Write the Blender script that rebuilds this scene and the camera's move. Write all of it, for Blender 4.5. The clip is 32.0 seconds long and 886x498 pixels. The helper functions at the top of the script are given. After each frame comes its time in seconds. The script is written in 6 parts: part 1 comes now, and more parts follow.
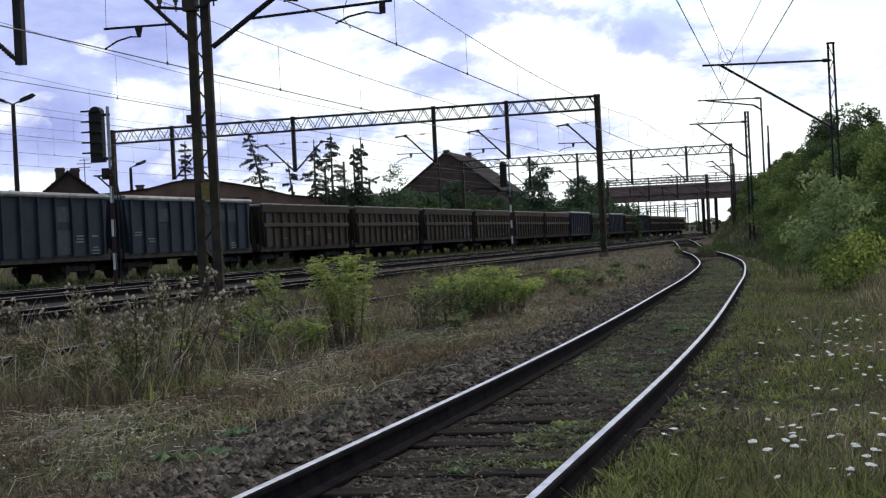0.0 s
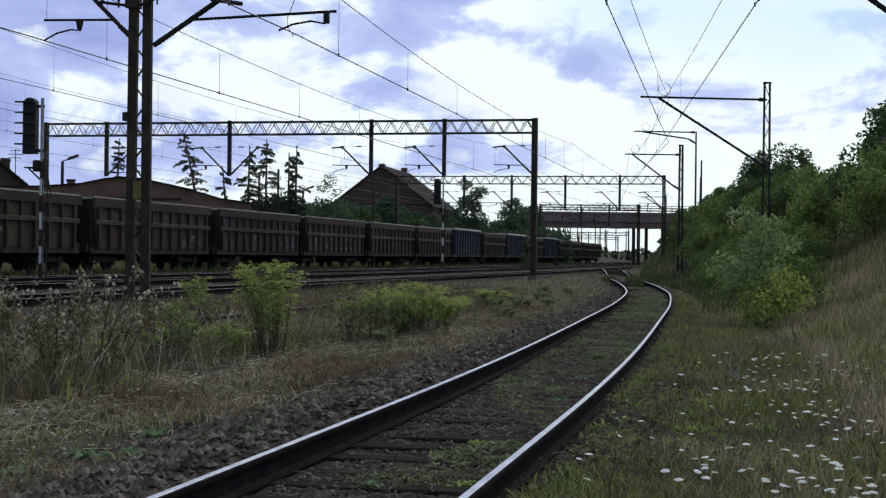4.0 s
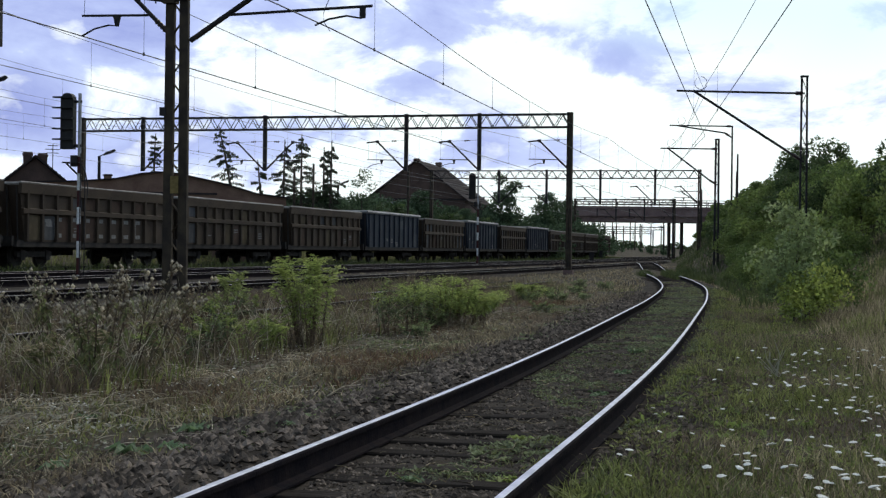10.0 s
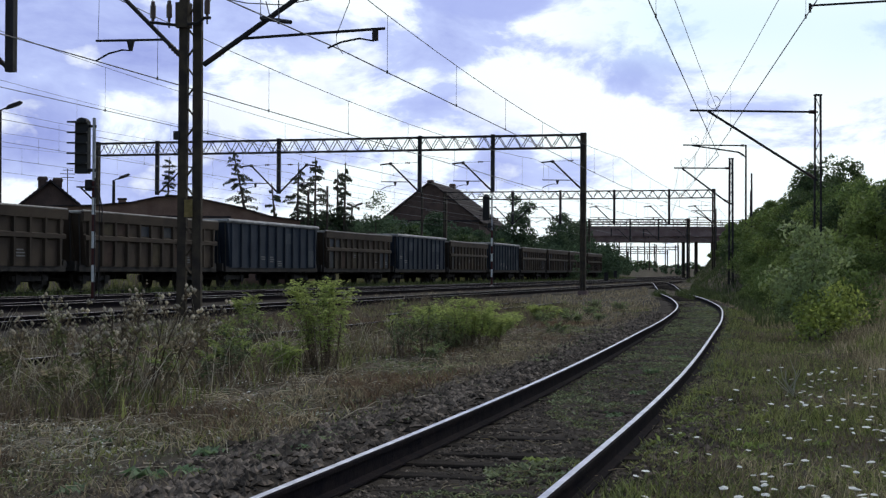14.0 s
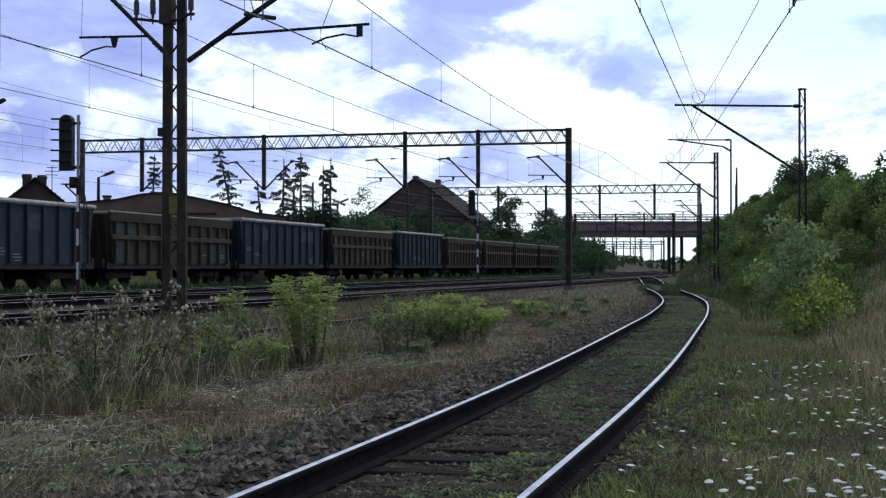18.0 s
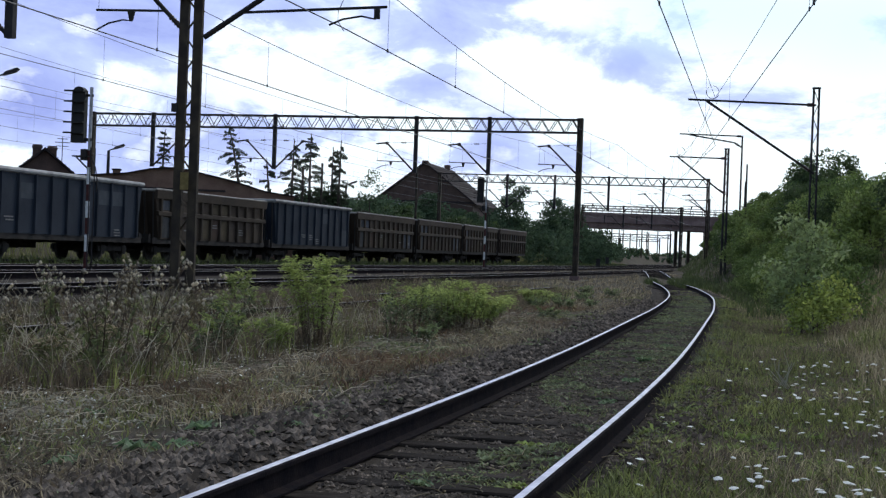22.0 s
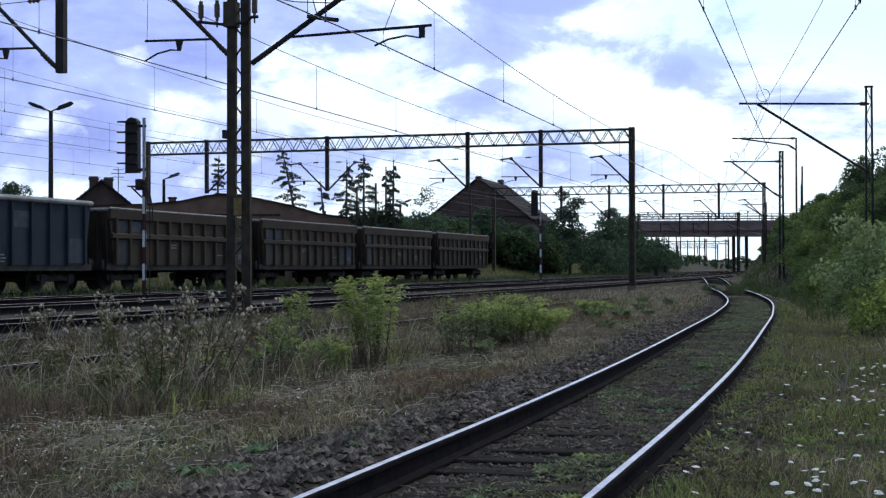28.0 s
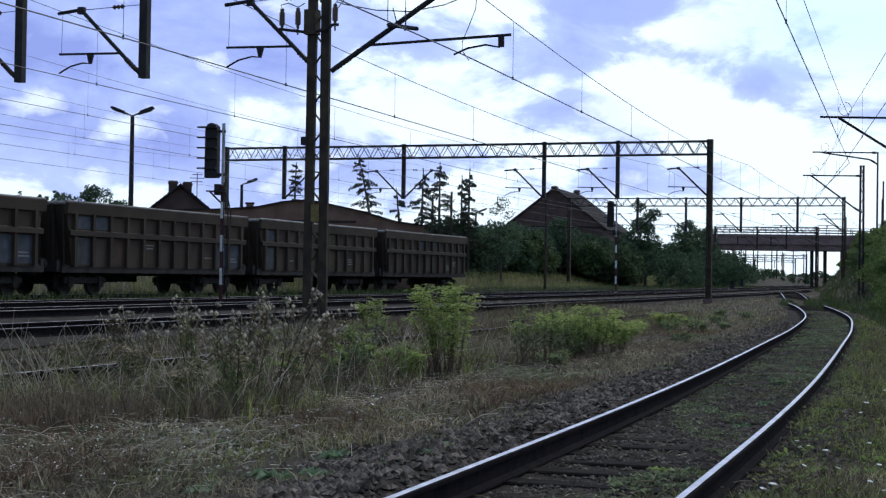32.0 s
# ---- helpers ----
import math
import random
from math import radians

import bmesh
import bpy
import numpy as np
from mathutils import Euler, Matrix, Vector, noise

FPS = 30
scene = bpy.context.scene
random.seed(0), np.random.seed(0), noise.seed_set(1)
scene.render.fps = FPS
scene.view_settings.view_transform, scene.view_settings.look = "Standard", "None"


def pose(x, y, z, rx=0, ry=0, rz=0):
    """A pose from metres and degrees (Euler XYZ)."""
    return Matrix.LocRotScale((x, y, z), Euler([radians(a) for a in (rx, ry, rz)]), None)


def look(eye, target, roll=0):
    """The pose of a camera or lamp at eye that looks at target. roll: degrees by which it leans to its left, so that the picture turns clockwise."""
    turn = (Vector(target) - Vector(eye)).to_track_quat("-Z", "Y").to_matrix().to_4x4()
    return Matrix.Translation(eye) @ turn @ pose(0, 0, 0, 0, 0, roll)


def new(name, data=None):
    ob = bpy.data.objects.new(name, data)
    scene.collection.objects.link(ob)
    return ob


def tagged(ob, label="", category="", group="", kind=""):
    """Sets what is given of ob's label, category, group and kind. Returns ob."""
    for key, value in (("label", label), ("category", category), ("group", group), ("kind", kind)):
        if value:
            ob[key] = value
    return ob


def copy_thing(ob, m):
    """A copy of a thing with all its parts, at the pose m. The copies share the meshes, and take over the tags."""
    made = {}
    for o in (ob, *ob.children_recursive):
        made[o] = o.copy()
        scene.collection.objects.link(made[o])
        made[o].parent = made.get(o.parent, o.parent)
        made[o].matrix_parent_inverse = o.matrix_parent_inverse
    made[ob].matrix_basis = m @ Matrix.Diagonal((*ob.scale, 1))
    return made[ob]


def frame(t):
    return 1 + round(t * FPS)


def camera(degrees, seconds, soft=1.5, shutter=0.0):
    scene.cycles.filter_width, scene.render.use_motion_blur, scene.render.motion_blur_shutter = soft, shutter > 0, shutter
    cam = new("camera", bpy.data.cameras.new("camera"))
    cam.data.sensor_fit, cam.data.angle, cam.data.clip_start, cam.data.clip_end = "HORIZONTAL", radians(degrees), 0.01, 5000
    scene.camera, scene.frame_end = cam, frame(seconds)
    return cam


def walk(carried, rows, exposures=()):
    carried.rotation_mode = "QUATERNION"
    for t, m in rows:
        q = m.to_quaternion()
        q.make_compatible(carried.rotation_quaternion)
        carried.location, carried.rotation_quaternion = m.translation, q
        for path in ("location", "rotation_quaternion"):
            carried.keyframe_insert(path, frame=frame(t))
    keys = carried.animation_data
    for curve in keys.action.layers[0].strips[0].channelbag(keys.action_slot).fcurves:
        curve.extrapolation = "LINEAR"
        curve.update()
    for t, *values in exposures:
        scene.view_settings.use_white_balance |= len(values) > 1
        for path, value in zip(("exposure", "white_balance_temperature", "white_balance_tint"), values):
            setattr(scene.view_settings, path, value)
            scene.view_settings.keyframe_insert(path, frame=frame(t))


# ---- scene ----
cam = camera(33.0, 32.0, soft=1.3)
PATH = [
    (0, 0.010, 0.007, 1.216, 89.711, 2.824, 1.489),
    (0.5, 0.035, -0.011, 1.213, 90.235, 2.110, 0.184),
    (1, 0.049, -0.045, 1.219, 90.513, 3.165, -1.495),
    (1.5, 0.050, -0.077, 1.222, 90.999, 3.283, -1.770),
    (2, 0.039, -0.054, 1.221, 91.196, 2.800, -1.620),
    (2.5, 0.036, -0.037, 1.214, 91.168, 1.269, -1.900),
    (3, 0.015, -0.016, 1.210, 91.022, -1.336, -1.327),
    (3.5, 0.028, -0.039, 1.217, 90.386, -0.783, -1.190),
    (5.5, -0.006, 0.029, 1.210, 90.167, -0.612, -1.162),
    (6, -0.010, -0.018, 1.219, 90.229, -0.594, -1.242),
    (6.5, -0.017, 0.001, 1.213, 90.454, -0.576, -1.800),
    (7, -0.027, -0.013, 1.216, 90.500, -0.802, -1.862),
    (7.5, -0.029, -0.026, 1.220, 90.566, -1.046, -1.525),
    (8, -0.034, 0.003, 1.209, 90.564, -0.561, -1.027),
    (8.5, -0.025, -0.013, 1.217, 90.365, -1.357, -0.780),
    (9, -0.019, 0.008, 1.215, 90.175, -1.348, -0.329),
    (9.5, -0.013, -0.009, 1.216, 90.016, -1.024, 0.006),
    (10, -0.012, -0.009, 1.217, 90.034, -0.689, 0.143),
    (10.5, -0.004, -0.023, 1.222, 90.231, -0.705, 0.204),
    (11, -0.000, 0.007, 1.214, 90.406, -0.095, 0.103),
    (11.5, -0.000, 0.010, 1.218, 90.532, -0.306, 0.222),
    (12, -0.009, 0.005, 1.219, 90.875, 0.451, 0.402),
    (12.5, -0.016, 0.007, 1.218, 90.891, 0.084, 0.835),
    (13, -0.019, 0.018, 1.218, 90.837, -0.104, 0.865),
    (13.5, -0.015, 0.007, 1.219, 90.842, -0.261, 0.712),
    (15.5, 0.005, -0.000, 1.222, 91.024, 0.057, 0.339),
    (16, 0.010, 0.004, 1.219, 91.143, 0.400, 0.074),
    (16.5, 0.012, 0.006, 1.221, 91.152, 0.354, -0.010),
    (17, 0.010, 0.021, 1.213, 91.065, 0.408, 0.173),
    (17.5, 0.002, 0.014, 1.217, 90.793, 0.282, 0.159),
    (18, 0.001, 0.016, 1.216, 90.688, 0.014, 0.157),
    (18.5, -0.002, 0.012, 1.219, 90.738, 0.146, 0.090),
    (19, -0.000, 0.000, 1.220, 90.779, 0.400, 0.005),
    (19.5, -0.008, 0.018, 1.219, 90.703, 0.291, -0.170),
    (20, -0.015, 0.016, 1.217, 90.707, -0.304, -0.204),
    (20.5, -0.027, 0.010, 1.218, 90.660, -0.993, 0.004),
    (21, -0.047, 0.013, 1.216, 90.428, -1.438, 0.154),
    (21.5, -0.062, 0.029, 1.218, 90.231, -2.156, 0.221),
    (22, -0.066, 0.034, 1.221, 90.130, -2.128, 0.371),
    (22.5, -0.045, 0.024, 1.225, 90.185, -1.269, 0.573),
    (23, -0.017, 0.005, 1.221, 90.300, -0.351, 0.916),
    (23.5, 0.021, 0.008, 1.218, 90.320, 0.405, 1.354),
    (24, 0.041, -0.011, 1.217, 90.569, 0.637, 1.610),
    (24.5, 0.037, 0.006, 1.209, 90.318, 0.773, 1.694),
    (26.5, 0.032, -0.007, 1.215, 90.315, 0.519, 1.865),
    (27, 0.021, -0.004, 1.217, 90.340, 0.329, 1.941),
    (27.5, 0.010, -0.004, 1.223, 90.593, 0.289, 2.234),
    (28, -0.001, -0.003, 1.223, 90.700, 0.160, 2.564),
    (28.5, 0.002, -0.001, 1.226, 90.914, 0.400, 2.810),
    (29, 0.012, 0.010, 1.221, 91.129, 1.531, 3.067),
    (29.5, 0.034, 0.002, 1.220, 91.315, 1.990, 3.690),
    (30, 0.048, -0.007, 1.215, 91.534, 2.053, 3.939),
    (30.5, 0.048, -0.009, 1.218, 91.646, 1.150, 4.040),
    (31, 0.031, -0.002, 1.216, 91.518, 0.417, 4.217),
    (31.5, 0.006, -0.007, 1.219, 91.055, -0.136, 4.503),
    (32, -0.023, -0.008, 1.226, 91.023, -0.880, 5.403),
]
walk(cam, [(t, pose(x, y, z, rx, ry, rz)) for t, x, y, z, rx, ry, rz in PATH],
     exposures=[(0.0, 0.17, 6900, 9), (1.0, 0.02, 6650, 7), (2.0, -0.09, 6600, 7), (3.5, -0.09, 6600, 7), (6.0, 0.0, 6850, 7), (7.0, -0.06, 6750, 7), (10.0, 0.08, 6800, 6), (12.0, -0.03, 6500, 8), (13.5, 0.0, 6650, 9), (16.0, -0.03, 6250, 8),
                (19.0, 0.12, 6250, 9), (21.0, 0.15, 6400, 9), (24.0, 0.17, 6200, 9), (28.0, 0.13, 6050, 9), (32.0, 0.06, 5950, 9)])

# ---- light: bright broken cloud, sun behind it ahead of the camera ----
world = bpy.data.worlds.new("sky")
scene.world = world
world.use_nodes = True
wn, wl = world.node_tree.nodes, world.node_tree.links
wn.clear()


def wnode(kind, **inputs):
    n = wn.new(kind)
    for key, value in inputs.items():
        n.inputs[key.replace("_", " ")].default_value = value
    return n


sky_tex = wn.new("ShaderNodeTexSky")
sky_tex.sky_type, sky_tex.sun_disc = "NISHITA", False
sky_tex.sun_elevation, sky_tex.sun_rotation = radians(48), radians(35)
sky_tex.air_density, sky_tex.dust_density = 1.0, 1.5
SKY_COORD = wn.new("ShaderNodeTexCoord")
SKY_MAP = wn.new("ShaderNodeMapping")
SKY_MAP.inputs["Scale"].default_value = (9.0, 9.0, 17.0)
SKY_MAP.inputs["Location"].default_value = (0.3, 0.0, 0.5)
wl.new(SKY_COORD.outputs["Generated"], SKY_MAP.inputs["Vector"])
cloud = wnode("ShaderNodeTexNoise", Scale=1.0, Detail=12.0, Roughness=0.6, Distortion=0.35)
wl.new(SKY_MAP.outputs["Vector"], cloud.inputs["Vector"])
SKY_FLAT = wn.new("ShaderNodeMapping")
SKY_FLAT.inputs["Scale"].default_value = (1.0, 1.0, 1.9)
wl.new(SKY_COORD.outputs["Generated"], SKY_FLAT.inputs["Vector"])


def sky_math(operation, a, b):
    n = wn.new("ShaderNodeMath")
    n.operation = operation
    for i, value in enumerate((a, b)):
        if isinstance(value, float):
            n.inputs[i].default_value = value
        else:
            wl.new(value, n.inputs[i])
    return n.outputs["Value"]


def grey_bank(bearing, elevation, radius, depth):
    """A grey cloud base in the sky: bearing and elevation in degrees."""
    b, e = radians(bearing), radians(elevation)
    away = wn.new("ShaderNodeVectorMath")
    away.operation = "DISTANCE"
    wl.new(SKY_FLAT.outputs["Vector"], away.inputs[0])
    away.inputs[1].default_value = (math.sin(b) * math.cos(e), math.cos(b) * math.cos(e), math.sin(e) * 1.9)
    fall = wnode("ShaderNodeMapRange", From_Min=0.0, From_Max=radians(radius), To_Min=depth, To_Max=0.0)
    fall.interpolation_type = "SMOOTHSTEP"
    wl.new(away.outputs["Value"], fall.inputs["Value"])
    return fall.outputs["Result"]


height_of = wn.new("ShaderNodeSeparateXYZ")
wl.new(SKY_COORD.outputs["Generated"], height_of.inputs[0])
haze = wnode("ShaderNodeMapRange", From_Min=0.02, From_Max=0.13, To_Min=-0.09, To_Max=0.0)
wl.new(height_of.outputs["Z"], haze.inputs["Value"])
thick = sky_math("ADD", cloud.outputs["Fac"], haze.outputs["Result"])
for bank_of in ((0.3, 9.8, 6.0, 0.2), (-1.5, 6.3, 3.2, 0.1), (6.1, 7.5, 3.0, 0.14), (-19.0, 5.6, 7.0, 0.16), (1.5, 4.1, 1.8, 0.12), (-15.0, 10.0, 8.0, 0.3), (-11.0, 7.6, 5.0, 0.2), (-16.0, 5.0, 5.0, 0.2),
                (-6.5, 9.0, 4.0, 0.14), (12.0, 5.2, 3.0, 0.1), (-22.0, 8.0, 8.0, 0.25), (-4.5, 5.0, 2.6, 0.09), (0.0, 22.0, 14.0, 0.3), (17.0, 9.0, 5.0, 0.06), (-15.0, 3.0, 9.0, 0.17), (-8.0, 4.0, 5.5, 0.11), (-1.0, 3.2, 4.0, 0.07)):
    thick = sky_math("ADD", thick, grey_bank(*bank_of))
cover = wn.new("ShaderNodeValToRGB")
cr = cover.color_ramp
cr.elements[0].position, cr.elements[0].color = 0.52, (1.0, 1.1, 1.15, 1)
cr.elements[1].position, cr.elements[1].color = 0.84, (0.30, 0.36, 0.78, 1)
middle = cr.elements.new(0.595)
middle.color = (0.55, 0.65, 1.05, 1)
wl.new(thick, cover.inputs["Fac"])
# bright heaped clouds with crisp edges in front of the grey ones
PUFF_MAP = wn.new("ShaderNodeMapping")
PUFF_MAP.inputs["Scale"].default_value = (26.0, 26.0, 40.0)
wl.new(SKY_COORD.outputs["Generated"], PUFF_MAP.inputs["Vector"])
billow = wnode("ShaderNodeTexNoise", Scale=1.0, Detail=9.0, Roughness=0.55, Distortion=0.2)
wl.new(PUFF_MAP.outputs["Vector"], billow.inputs["Vector"])
heap = sky_math("MULTIPLY", sky_math("ADD", billow.outputs["Fac"], cloud.outputs["Fac"]), 1.15)
for bank_of in ((-12.3, 5.9, 2.6, 0.5), (-17.2, 5.5, 3.0, 0.5), (-14.2, 8.0, 1.8, 0.42), (-12.0, 10.3, 2.4, 0.4), (-20.3, 6.3, 2.0, 0.42), (-8.5, 6.2, 3.6, 0.46),
                (-5.5, 7.2, 3.4, 0.42), (-17.5, 10.2, 1.6, 0.35), (-18.6, 3.4, 1.8, 0.35), (-4.6, 5.2, 2.4, 0.36), (2.2, 6.3, 3.2, 0.4), (-10.6, 4.3, 2.2, 0.34), (4.6, 9.2, 2.6, 0.4), (-3.2, 8.1, 1.6, 0.3)):
    heap = sky_math("ADD", heap, grey_bank(*bank_of))
crisp = wnode("ShaderNodeMapRange", From_Min=1.4, From_Max=1.62, To_Min=0.0, To_Max=0.85)
wl.new(heap, crisp.inputs["Value"])
shade = sky_math("MULTIPLY", sky_math("ADD", billow.outputs["Fac"], cloud.outputs["Fac"]), 0.8)
for bank_of in ((-0.6, 10.9, 4.6, 0.6), (1.6, 10.8, 4.2, 0.6), (6.1, 7.5, 2.6, 0.44), (-1.4, 6.5, 2.2, 0.4), (-6.4, 10.8, 2.6, 0.34), (-15.6, 9.6, 3.4, 0.36), (-19.0, 7.6, 3.0, 0.34), (-14.6, 6.6, 1.8, 0.32), (12.0, 7.6, 1.8, 0.3), (1.6, 4.1, 1.5, 0.34)):
    shade = sky_math("ADD", shade, grey_bank(*bank_of))
base_of = wnode("ShaderNodeMapRange", From_Min=1.1, From_Max=1.32, To_Min=0.0, To_Max=0.72)
wl.new(shade, base_of.inputs["Value"])
shaded = wn.new("ShaderNodeMix")
shaded.data_type = "RGBA"
wl.new(base_of.outputs["Result"], shaded.inputs["Factor"])
wl.new(cover.outputs["Color"], shaded.inputs["A"])
shaded.inputs["B"].default_value = (0.4, 0.48, 0.92, 1)
heaped = wn.new("ShaderNodeMix")
heaped.data_type = "RGBA"
wl.new(crisp.outputs["Result"], heaped.inputs["Factor"])
wl.new(shaded.outputs["Result"], heaped.inputs["A"])
heaped.inputs["B"].default_value = (0.98, 1.06, 1.15, 1)
glow_dir = wn.new("ShaderNodeVectorMath")
glow_dir.operation = "DOT_PRODUCT"
glow_dir.inputs[1].default_value = (0.12, 0.95, 0.29)
wl.new(SKY_COORD.outputs["Generated"], glow_dir.inputs[0])
ahead = wnode("ShaderNodeMapRange", From_Min=0.55, From_Max=0.93, To_Min=0.14, To_Max=0.97)
ahead.interpolation_type = "SMOOTHSTEP"
wl.new(glow_dir.outputs["Value"], ahead.inputs["Value"])
mix = wn.new("ShaderNodeMix")
mix.data_type = "RGBA"
wl.new(ahead.outputs["Result"], mix.inputs["Factor"])
skylevel = wn.new("ShaderNodeVectorMath")
skylevel.operation = "SCALE"
skylevel.inputs["Scale"].default_value = 0.12
wl.new(sky_tex.outputs["Color"], skylevel.inputs[0])
wl.new(skylevel.outputs["Vector"], mix.inputs["A"])
opening = wn.new("ShaderNodeMix")
opening.data_type = "RGBA"
wl.new(sky_math("ADD", grey_bank(8.5, 9.6, 6.0, 0.55), grey_bank(15.0, 9.0, 7.0, 0.6)), opening.inputs["Factor"])
wl.new(heaped.outputs["Result"], opening.inputs["A"])
opening.inputs["B"].default_value = (0.66, 0.9, 1.08, 1)
wl.new(opening.outputs["Result"], mix.inputs["B"])
back = wnode("ShaderNodeBackground", Strength=1.0)
wl.new(mix.outputs["Result"], back.inputs["Color"])
wo = wn.new("ShaderNodeOutputWorld")
wl.new(back.outputs["Background"], wo.inputs["Surface"])
sun = new("sun", bpy.data.lights.new("sun", "SUN"))
sun.data.energy, sun.data.angle, sun.data.color = 1.0, radians(12), (1.0, 0.95, 0.86)
sun.matrix_world = look((0, 0, 60), (-25, -36, 10))


# ---- materials ----
def material(name, colour, other=None, rough=0.8, metal=0.0, scale=4.0, bump=0.0, bump_scale=40.0, fine=None, spread=0.0,
             island=0.0, stretch=(1, 1, 1), gloss=0.3):
    """Two colours mixed by coarse noise, broken up by fine grain, with bump; spread varies by object, island by piece."""
    m = bpy.data.materials.new(name)
    m.use_nodes = True
    nt = m.node_tree
    nodes, links = nt.nodes, nt.links
    bsdf = nodes["Principled BSDF"]
    bsdf.inputs["Roughness"].default_value, bsdf.inputs["Metallic"].default_value = rough, metal
    bsdf.inputs["Specular IOR Level"].default_value = gloss
    tc = nodes.new("ShaderNodeTexCoord")
    mp = nodes.new("ShaderNodeMapping")
    mp.inputs["Scale"].default_value = stretch
    links.new(tc.outputs["Object"], mp.inputs["Vector"])
    n1 = nodes.new("ShaderNodeTexNoise")
    n1.inputs["Scale"].default_value, n1.inputs["Detail"].default_value = scale, 6.0
    links.new(mp.outputs["Vector"], n1.inputs["Vector"])
    n2 = nodes.new("ShaderNodeTexNoise")
    n2.inputs["Scale"].default_value, n2.inputs["Detail"].default_value = bump_scale, 4.0
    links.new(mp.outputs["Vector"], n2.inputs["Vector"])
    ramp = nodes.new("ShaderNodeValToRGB")
    ramp.color_ramp.elements[0].position, ramp.color_ramp.elements[1].position = 0.35, 0.65
    ramp.color_ramp.elements[0].color = (*colour, 1)
    ramp.color_ramp.elements[1].color = (*(other or colour), 1)
    links.new(n1.outputs["Fac"], ramp.inputs["Fac"])
    hsv = nodes.new("ShaderNodeHueSaturation")
    links.new(ramp.outputs["Color"], hsv.inputs["Color"])
    val = nodes.new("ShaderNodeMapRange")
    val.inputs["To Min"].default_value, val.inputs["To Max"].default_value = 0.65, 1.35
    links.new(n2.outputs["Fac"], val.inputs["Value"])
    source = val.outputs["Result"]
    for amount, kind, socket in ((spread, "ShaderNodeObjectInfo", "Random"), (island, "ShaderNodeNewGeometry", "Random Per Island")):
        if amount:
            info = nodes.new(kind)
            rng = nodes.new("ShaderNodeMapRange")
            rng.inputs["To Min"].default_value, rng.inputs["To Max"].default_value = 1 - amount, 1 + amount
            links.new(info.outputs[socket], rng.inputs["Value"])
            mul = nodes.new("ShaderNodeMath")
            mul.operation = "MULTIPLY"
            links.new(source, mul.inputs[0])
            links.new(rng.outputs["Result"], mul.inputs[1])
            source = mul.outputs["Value"]
    links.new(source, hsv.inputs["Value"])
    links.new(hsv.outputs["Color"], bsdf.inputs["Base Color"])
    if bump:
        b = nodes.new("ShaderNodeBump")
        b.inputs["Strength"].default_value, b.inputs["Distance"].default_value = bump, 0.02
        links.new(n2.outputs["Fac"], b.inputs["Height"])
        links.new(b.outputs["Normal"], bsdf.inputs["Normal"])
    return m


def leafy(name, colour, other, rough=0.6, scale=0.5, island=0.45, through_light=0.45):
    """A leaf or blade: some light comes through it."""
    m = material(name, colour, other, rough, scale=scale, island=island)
    nodes, links = m.node_tree.nodes, m.node_tree.links
    bsdf = nodes["Principled BSDF"]
    tr = nodes.new("ShaderNodeBsdfTranslucent")
    links.new(bsdf.inputs["Base Color"].links[0].from_socket, tr.inputs["Color"])
    mx = nodes.new("ShaderNodeMixShader")
    mx.inputs["Fac"].default_value = through_light
    links.new(bsdf.outputs["BSDF"], mx.inputs[1])
    links.new(tr.outputs["BSDF"], mx.inputs[2])
    links.new(mx.outputs["Shader"], nodes["Material Output"].inputs["Surface"])
    return m


M_SOIL = material("dry_soil", (0.052, 0.045, 0.032), (0.092, 0.078, 0.053), 0.95, scale=0.6, bump=0.6, bump_scale=9, gloss=0.08)
M_STONE = material("loose_stone", (0.055, 0.044, 0.035), (0.175, 0.142, 0.115), 0.9, scale=6, bump=0.4, bump_scale=60, island=0.75, gloss=0.15)
M_BALLAST = material("ballast_stone", (0.026, 0.022, 0.018), (0.056, 0.047, 0.039), 0.95, scale=1.5, bump=1.0, bump_scale=26, island=0.4, gloss=0.06)
M_RAIL = material("rail_steel", (0.4, 0.4, 0.46), (0.6, 0.59, 0.66), 0.34, 0.9, scale=3, bump_scale=12)
# rust taken almost to black: the shade under the rail head is in the colour
M_RUST_SHADED = material("shaded_rail_rust", (0.009, 0.008, 0.011), (0.018, 0.014, 0.015), 0.9, 0.0, scale=6, bump=0.3, gloss=0.03)
M_SLEEPER = material("old_sleeper_wood", (0.02, 0.0165, 0.0145), (0.046, 0.038, 0.032), 0.95, scale=5, bump=0.8, bump_scale=30, spread=0.3, stretch=(0.25, 1, 1), gloss=0.06)
M_STEEL = material("dark_painted_steel", (0.018, 0.017, 0.02), (0.034, 0.03, 0.032), 0.75, 0.0, scale=5, bump=0.2)
M_STEEL_RUST = material("rusty_mast_steel", (0.026, 0.02, 0.017), (0.066, 0.05, 0.034), 0.8, 0.0, scale=3, bump=0.3)
M_WIRE = material("wire_copper", (0.09, 0.09, 0.1), None, 0.5, 0.6)
M_INSUL = material("brown_porcelain", (0.06, 0.035, 0.03), (0.09, 0.05, 0.04), 0.25)
M_WHITE = material("white_paint", (0.62, 0.62, 0.62), (0.78, 0.78, 0.78), 0.7, scale=12)
M_RED = material("red_paint", (0.055, 0.018, 0.018), (0.09, 0.028, 0.026), 0.8, scale=12)
M_BLACK = material("black_paint", (0.012, 0.012, 0.014), (0.02, 0.02, 0.022), 0.6)
M_GREYPIPE = material("galvanised_pipe", (0.3, 0.3, 0.33), (0.42, 0.42, 0.46), 0.5, 0.6, scale=8)
